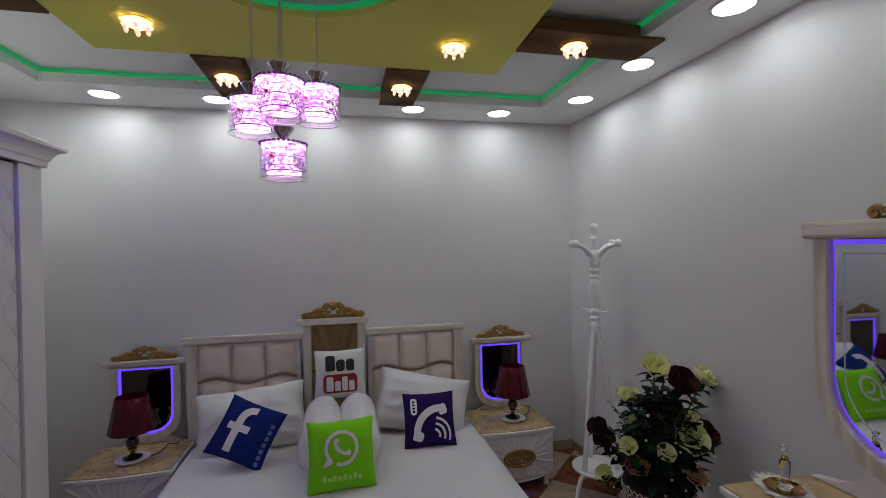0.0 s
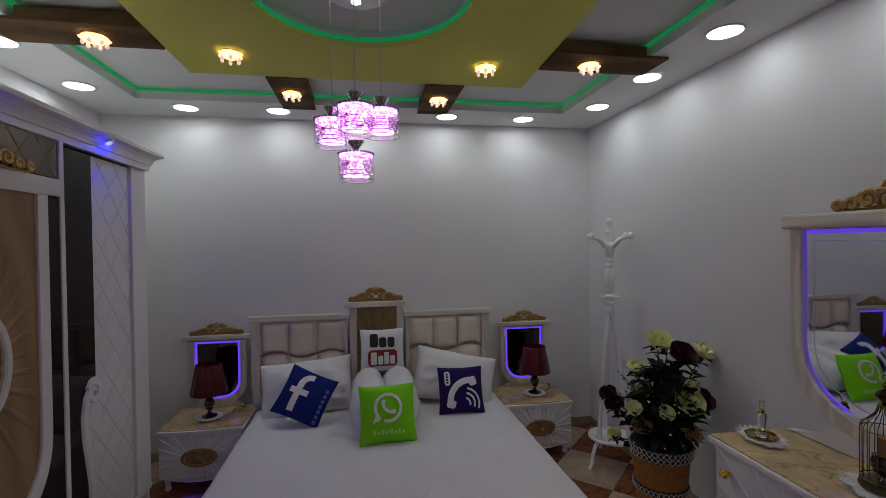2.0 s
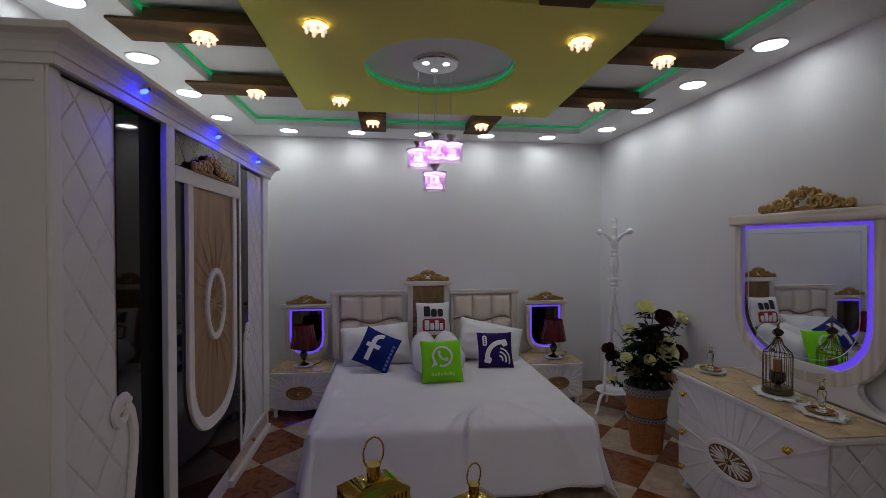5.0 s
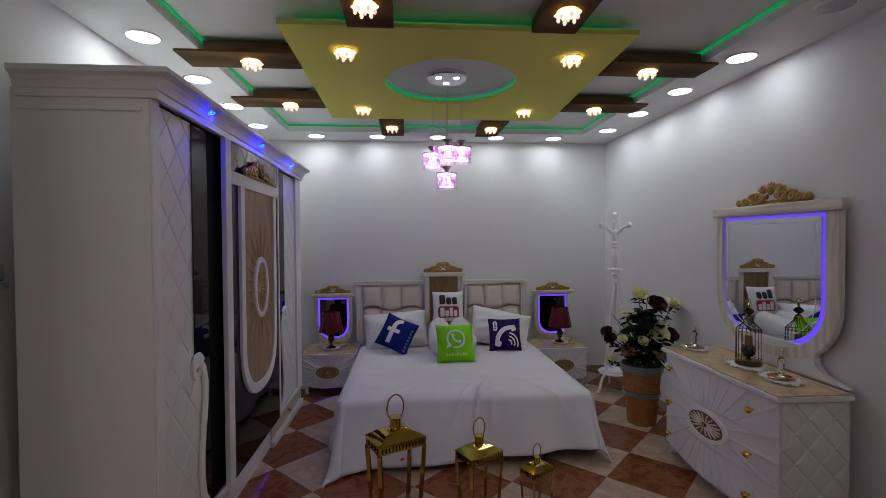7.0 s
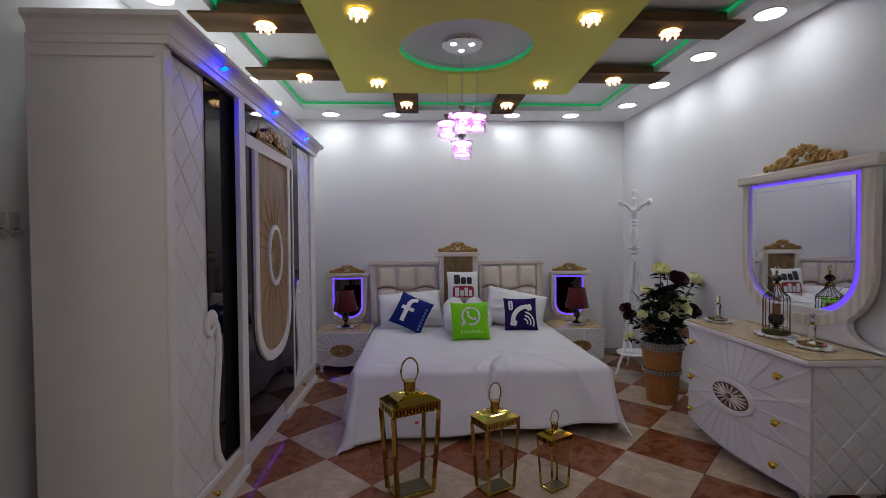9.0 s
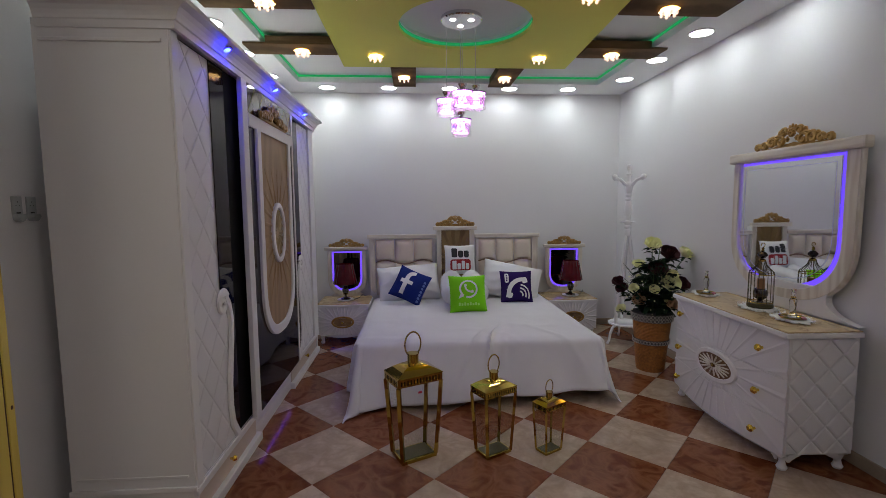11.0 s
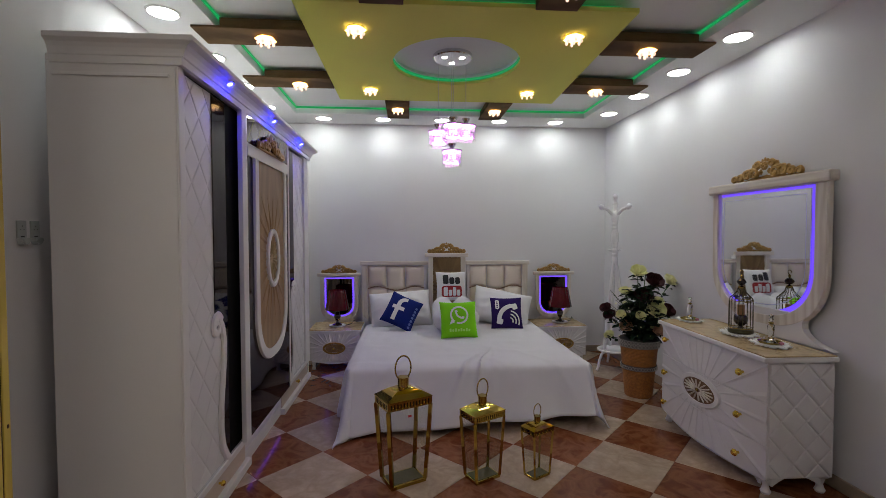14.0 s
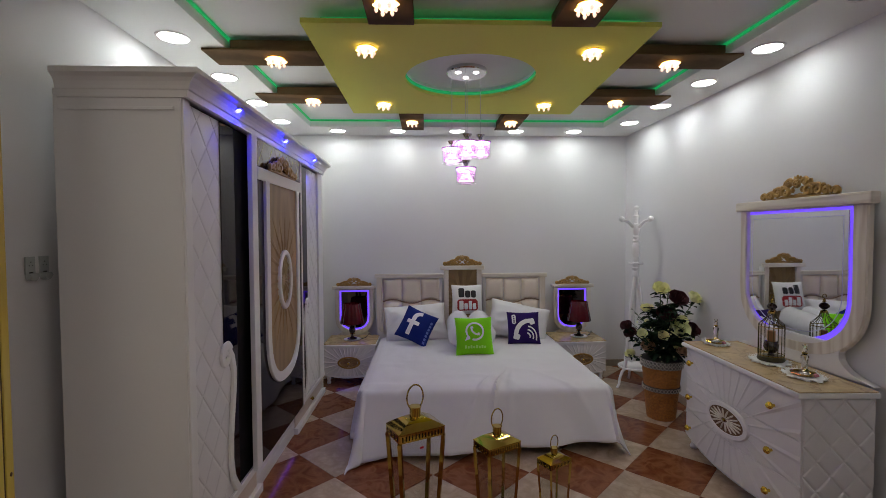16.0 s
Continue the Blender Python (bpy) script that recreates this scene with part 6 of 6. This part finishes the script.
def leaf_at(b, p, d, L, w, up):
    d = Vector(d).normalized()
    s = d.cross(Vector(up))
    s = s.normalized() if s.length > 1e-4 else Vector((1, 0, 0))
    n = s.cross(d).normalized()
    rows = []
    for i in range(5):
        f = i / 4
        ww = w * math.sin(math.pi * min(0.98, f * 0.9 + 0.08)) ** 0.8
        c = Vector(p) + d * L * f - n * 0.25 * L * f * f
        rows.append((b.verts.new(c - s * ww + n * ww * 0.3), b.verts.new(c), b.verts.new(c + s * ww + n * ww * 0.3)))
    for a, c in zip(rows, rows[1:]):
        b.faces.new((a[0], a[1], c[1], c[0]))
        b.faces.new((a[1], a[2], c[2], c[1]))


bq = thing("artificial_bouquet", "bouquet of pale yellow and dark red artificial roses", "flowers", (1.955, 2.20, 0.462))
rnd = random.Random(5)
blooms = [  # x, y, z above the pot's soil, size, colour
    (-0.03, -0.022, 0.635, 0.066, 0), (0.290, 0.02, 0.546, 0.066, 0), (-0.06, 0.14, 0.440, 0.052, 0), (0.066, -0.132, 0.311, 0.084, 0), (0.121, -0.096, 0.378, 0.044, 0), (-0.176, -0.021, 0.254, 0.045, 0),
    (-0.063, -0.140, 0.262, 0.044, 0), (-0.20, 0.15, 0.040, 0.046, 0), (0.07, 0.03, 0.615, 0.020, 0), (-0.10, 0.06, 0.345, 0.024, 0), (0.045, -0.13, 0.165, 0.018, 0),
    (0.111, -0.031, 0.547, 0.080, 1), (0.007, -0.056, 0.419, 0.080, 1), (-0.235, 0.15, 0.290, 0.052, 1), (-0.205, 0.14, 0.225, 0.058, 1), (0.209, -0.08, 0.294, 0.064, 1), (-0.120, -0.004, 0.146, 0.058, 2), (0.090, -0.14, 0.135, 0.050, 2)]
for k, (x, y, z, r, c) in enumerate(blooms):
    d = Vector((x * 0.8 - 0.06, y * 0.8 - 0.26, 0.34)).normalized()
    q = d.to_track_quat("Z", "Y").to_matrix().to_4x4()
    b = rose(r * 1.18, 4 if r > 0.045 else 3, k)
    b.transform(Matrix.Translation((x, y, z)) @ q)
    part("rose", b, (ROSE_YELLOW, ROSE_RED, ROSE_PEACH)[c], bq, ("pale yellow rose", "dark red rose", "peach rose")[c], True)
b = bmesh.new()
lv = bmesh.new()
for x, y, z, r, c in blooms:
    tube([(x * 0.15, y * 0.15, 0.0), (x * 0.45, y * 0.4, z * 0.55), (x, y, z - r * 0.3)], 0.004, 5, b)
def leaf_dir(a, lift):
    return (math.cos(a) + rnd.uniform(-0.5, 0.5), math.sin(a) + rnd.uniform(-0.5, 0.5), lift)


def any_up():
    return (rnd.uniform(-0.5, 0.5), rnd.uniform(-0.5, 0.5), 1)


# a dark, dense heart of broad leaves
for i in range(470):
    a, h = rnd.uniform(0, 2 * math.pi), rnd.betavariate(1.4, 1.6) * 0.50 + 0.01
    rr_ = (0.08 + 0.09 * math.sin(math.pi * min(1, h / 0.56)) ** 0.7) * rnd.uniform(0.1, 0.95)
    leaf_at(lv, (rr_ * math.cos(a) + 0.035, rr_ * math.sin(a), h), leaf_dir(a, rnd.uniform(-0.4, 0.9)), rnd.uniform(0.05, 0.095), rnd.uniform(0.018, 0.030), any_up())
# pairs of leaves up each flower stem, and a collar of leaves under each flower
for x, y, z, r, c in blooms:
    a0 = math.atan2(y, x)
    for f in (0.55, 0.68, 0.80, 0.92):
        for k in (-1.1, 1.1):
            p = (x * f, y * f, z * f - 0.02)
            leaf_at(lv, p, leaf_dir(a0 + k, rnd.uniform(0.0, 0.6)), rnd.uniform(0.045, 0.085), rnd.uniform(0.013, 0.024), any_up())
    for k in range(5):
        a = 2 * math.pi * k / 5 + x * 9
        leaf_at(lv, (x, y, z - r * 0.45), (math.cos(a), math.sin(a), -0.1), r * rnd.uniform(0.9, 1.5), r * 0.24, any_up())
# fine feathery sprigs that stand out of the outline
for i in range(26):
    a, h = rnd.uniform(1.6, 5.6), rnd.uniform(0.05, 0.40)
    base, tip = Vector((0.05 * math.cos(a), 0.05 * math.sin(a), h * 0.6)), Vector((0.25 * math.cos(a), 0.22 * math.sin(a), h + 0.10))
    tube([base, base.lerp(tip, 0.5) + Vector((0, 0, 0.015)), tip], 0.0014, 4, b)
    for k in range(9):
        q = base.lerp(tip, 0.35 + 0.07 * k)
        leaf_at(lv, q, leaf_dir(a + (0.9 if k % 2 else -0.9), 0.4), rnd.uniform(0.016, 0.028), 0.005, any_up())
tagged(part("stems", b, STEM, bq, "green stems", True), kind="stuff")
tagged(part("leaves", lv, LEAF, bq, "mass of dark green leaves", True), kind="stuff")
fl = bmesh.new()
for i in range(26):
    a, h = rnd.uniform(0, 6.28), rnd.uniform(0.05, 0.42)
    rr_ = rnd.uniform(0.17, 0.27)
    blob(fl, (rr_ * math.cos(a), rr_ * math.sin(a) * 0.85 - 0.03, h), rnd.uniform(0.004, 0.008), 1)
tagged(part("filler_flowers", fl, ROSE_YELLOW, bq, "tiny cream filler flowers", True), kind="stuff")


# ---- brass lanterns ----
def lantern(label):
    ob = thing("lantern", label, "lantern", (0, 0, 0), group="brass floor lanterns")
    bw, bd, tw, td, ze = 0.105, 0.070, 0.132, 0.088, 0.455
    part("base", box(-bw - 0.004, bw + 0.004, -bd - 0.004, bd + 0.004, 0.0, 0.022, 0.003), BRASS, ob)
    part("floor_plate", box(-bw + 0.010, bw - 0.010, -bd + 0.010, bd - 0.010, 0.0222, 0.025), BRASS_DARK, ob, "dull dark brass plate")
    for sx in (-1, 1):
        for sy in (-1, 1):
            part("corner_bar", tube([(sx * bw, sy * bd, 0.02), (sx * tw, sy * td, ze)], 0.0145, 4), BRASS, ob)
    part("upper_band", prism([(-tw - 0.006, -td - 0.006), (tw + 0.006, -td - 0.006), (tw + 0.006, td + 0.006), (-tw - 0.006, td + 0.006)], 0.045, lambda u, v, w: (u, v, ze + w), 0.002), BRASS, ob)
    b = bmesh.new()
    for k in range(13):
        x = -tw + 0.016 + (2 * tw - 0.032) * k / 12
        for y in (-td - 0.0065, td + 0.0065):
            box(x - 0.003, x + 0.003, y - 0.0008, y + 0.0008, ze + 0.010, ze + 0.036, 0, b)
    for k in range(8):
        y = -td + 0.016 + (2 * td - 0.032) * k / 7
        for x in (-tw - 0.0065, tw + 0.0065):
            box(x - 0.0008, x + 0.0008, y - 0.003, y + 0.003, ze + 0.010, ze + 0.036, 0, b)
    tagged(part("vent_slots", b, BLACK, ob, "row of dark vent slots"), kind="stuff")
    # bright beads stand for the glints on the pierced band
    b = bmesh.new()
    for k in range(12):
        x = -tw + 0.027 + (2 * tw - 0.054) * k / 11
        for y in (-td - 0.0065, td + 0.0065):
            blob(b, (x, y, ze + (0.008 if k % 2 else 0.020)), 0.0042, 1)
    for k in range(7):
        y = -td + 0.026 + (2 * td - 0.052) * k / 6
        for x in (-tw - 0.0065, tw + 0.0065):
            blob(b, (x, y, ze + (0.008 if k % 2 else 0.020)), 0.0042, 1)
    tagged(part("glint_beads", b, KNOB, ob, "bright brass beads standing for glints on the pierced band", True), kind="stuff")
    b = bmesh.new()
    prof_ = [(tw + 0.008, td + 0.008, ze + 0.0455), (tw + 0.008, td + 0.008, ze + 0.050)]
    prof_ += [(0.028 + (tw - 0.022) * (1 - f), 0.028 + (td - 0.022) * (1 - f), ze + 0.050 + 0.052 * (f + 0.35 * f * (1 - f))) for f in [k / 6 for k in range(1, 7)]]
    lay = [[b.verts.new((sx * x, sy * y, z)) for sx, sy in ((-1, -1), (1, -1), (1, 1), (-1, 1))] for x, y, z in prof_]
    for a, c in zip(lay, lay[1:]):
        for i in range(4):
            b.faces.new((a[i], a[(i + 1) % 4], c[(i + 1) % 4], c[i]))
    b.faces.new(lay[0])
    b.faces.new(lay[-1])
    b.edges.ensure_lookup_table()
    ring = {v: i for l in lay for i, v in enumerate(l)}
    low = set(lay[0] + lay[1])
    for e in b.edges:
        e.smooth = ring[e.verts[0]] != ring[e.verts[1]] and not (e.verts[0] in low and e.verts[1] in low)
    part("roof", b, BRASS, ob, "domed brass roof", True)
    part("chimney", lathe([(0.032, ze + 0.100), (0.032, ze + 0.148), (0.036, ze + 0.150), (0.036, ze + 0.154), (0.0, ze + 0.156)], 24), BRASS, ob, smooth=True)
    part("ring_handle", tube([(0.050 * math.sin(a), 0, ze + 0.205 - 0.070 * math.cos(a)) for a in [radians(40 + 280 * i / 26) for i in range(27)]], 0.0046, 8), BRASS, ob, smooth=True)
    for s, ax in ((1, 0), (-1, 0), (1, 1), (-1, 1)):
        b = bmesh.new()
        if ax == 0:
            pts = [(-bw, s * bd, 0.023), (bw, s * bd, 0.023), (tw, s * td, ze - 0.001), (-tw, s * td, ze - 0.001)]
        else:
            pts = [(s * bw, -bd, 0.023), (s * bw, bd, 0.023), (s * tw, td, ze - 0.001), (s * tw, -td, ze - 0.001)]
        b.faces.new([b.verts.new(p) for p in pts])
        sol = bmesh.ops.solidify(b, geom=b.faces[:], thickness=0.002)
        part("glass_pane", b, PANE, ob, "clear glass pane").visible_shadow = False
    return ob


l0 = lantern("large polished brass lantern with clear glass panes")
l0.matrix_basis = pose(-0.118, 0.955, 0.0, 0, 0, 26)
l1 = copy_thing(l0, pose(0.345, 0.955, 0.0, 0, 0, 28))
l2 = copy_thing(l0, pose(0.672, 0.950, 0.0, 0, 0, 30))
for o, k, s in ((l1, 0.80, "medium"), (l2, 0.585, "small")):
    o.scale = (k, k, k)
    o["label"] = s + " polished brass lantern with clear glass panes"
b = box(-0.010, 0.012, -0.0830, -0.0815, 0.40, 0.412)
part("sticker", b, REDTAG, l0, "small red sticker")


# ---- floor tiles, laid diagonally ----
fl_ = thing("floor", "polished brown and beige tiles laid diagonally as a chequerboard", "floor", (0, 0, 0), kind="structure")
part("bed_of_mortar", box(-3.2, 3.8, -4.0, YB + T, -0.08, -0.004), GROUT, fl_)
H = 0.45 * math.sqrt(2) / 2
half = H - 0.0016


def tile_mesh(poly):
    b = bmesh.new()
    mu, mv = sum(p[0] for p in poly) / len(poly), sum(p[1] for p in poly) / len(poly)
    lo = [b.verts.new((u, v, -0.0045)) for u, v in poly]
    me_ = [b.verts.new((u, v, -0.0012)) for u, v in poly]
    hi = [b.verts.new((mu + (u - mu) * 0.994, mv + (v - mv) * 0.994, 0)) for u, v in poly]
    n = len(poly)
    for a, c in ((lo, me_), (me_, hi)):
        for i in range(n):
            b.faces.new((a[i], a[(i + 1) % n], c[(i + 1) % n], c[i]))
    b.faces.new(hi)
    me = bpy.data.meshes.new("tile")
    bmesh.ops.recalc_face_normals(b, faces=b.faces)
    b.to_mesh(me)
    b.free()
    return me


full = {}
for i in range(-9, 16):
    for j in range(-18, 9):
        if (i + j) % 2 == 0:
            continue
        cx, cy = -0.65 + H * i, 1.35 + H * j
        m = TILE_BROWN if i % 2 else TILE_BEIGE
        rect = (XL - 0.1, XR + 0.1, YF - T, YB + 0.1) if cy > YF - T else (-3.1, 3.7, -3.9, YF + 0.05)
        if cy + half <= rect[2] + 0.02 or cy - half >= rect[3] - 0.02 or cx + half <= rect[0] + 0.02 or cx - half >= rect[1] - 0.02:
            continue
        poly = clip([(cx - half, cy), (cx, cy - half), (cx + half, cy), (cx, cy + half)], rect[0], rect[1], -3.9, YB + 0.1)
        if len(poly) < 3:
            continue
        loc = [(u - cx, v - cy) for u, v in poly]
        whole = len(poly) == 4 and abs(poly[0][0] - cx + half) < 1e-6 and max(p[0] for p in poly) > cx + half - 1e-6 and max(p[1] for p in poly) > cy + half - 1e-6 and min(p[1] for p in poly) < cy - half + 1e-6
        if whole:
            if m.name not in full:
                full[m.name] = tile_mesh(loc)
                full[m.name].materials.append(m)
            me = full[m.name]
        else:
            me = tile_mesh(loc)
            me.materials.append(m)
        ob = new("tile", me)
        ob.location = (cx, cy, 0)
        ob.parent = fl_
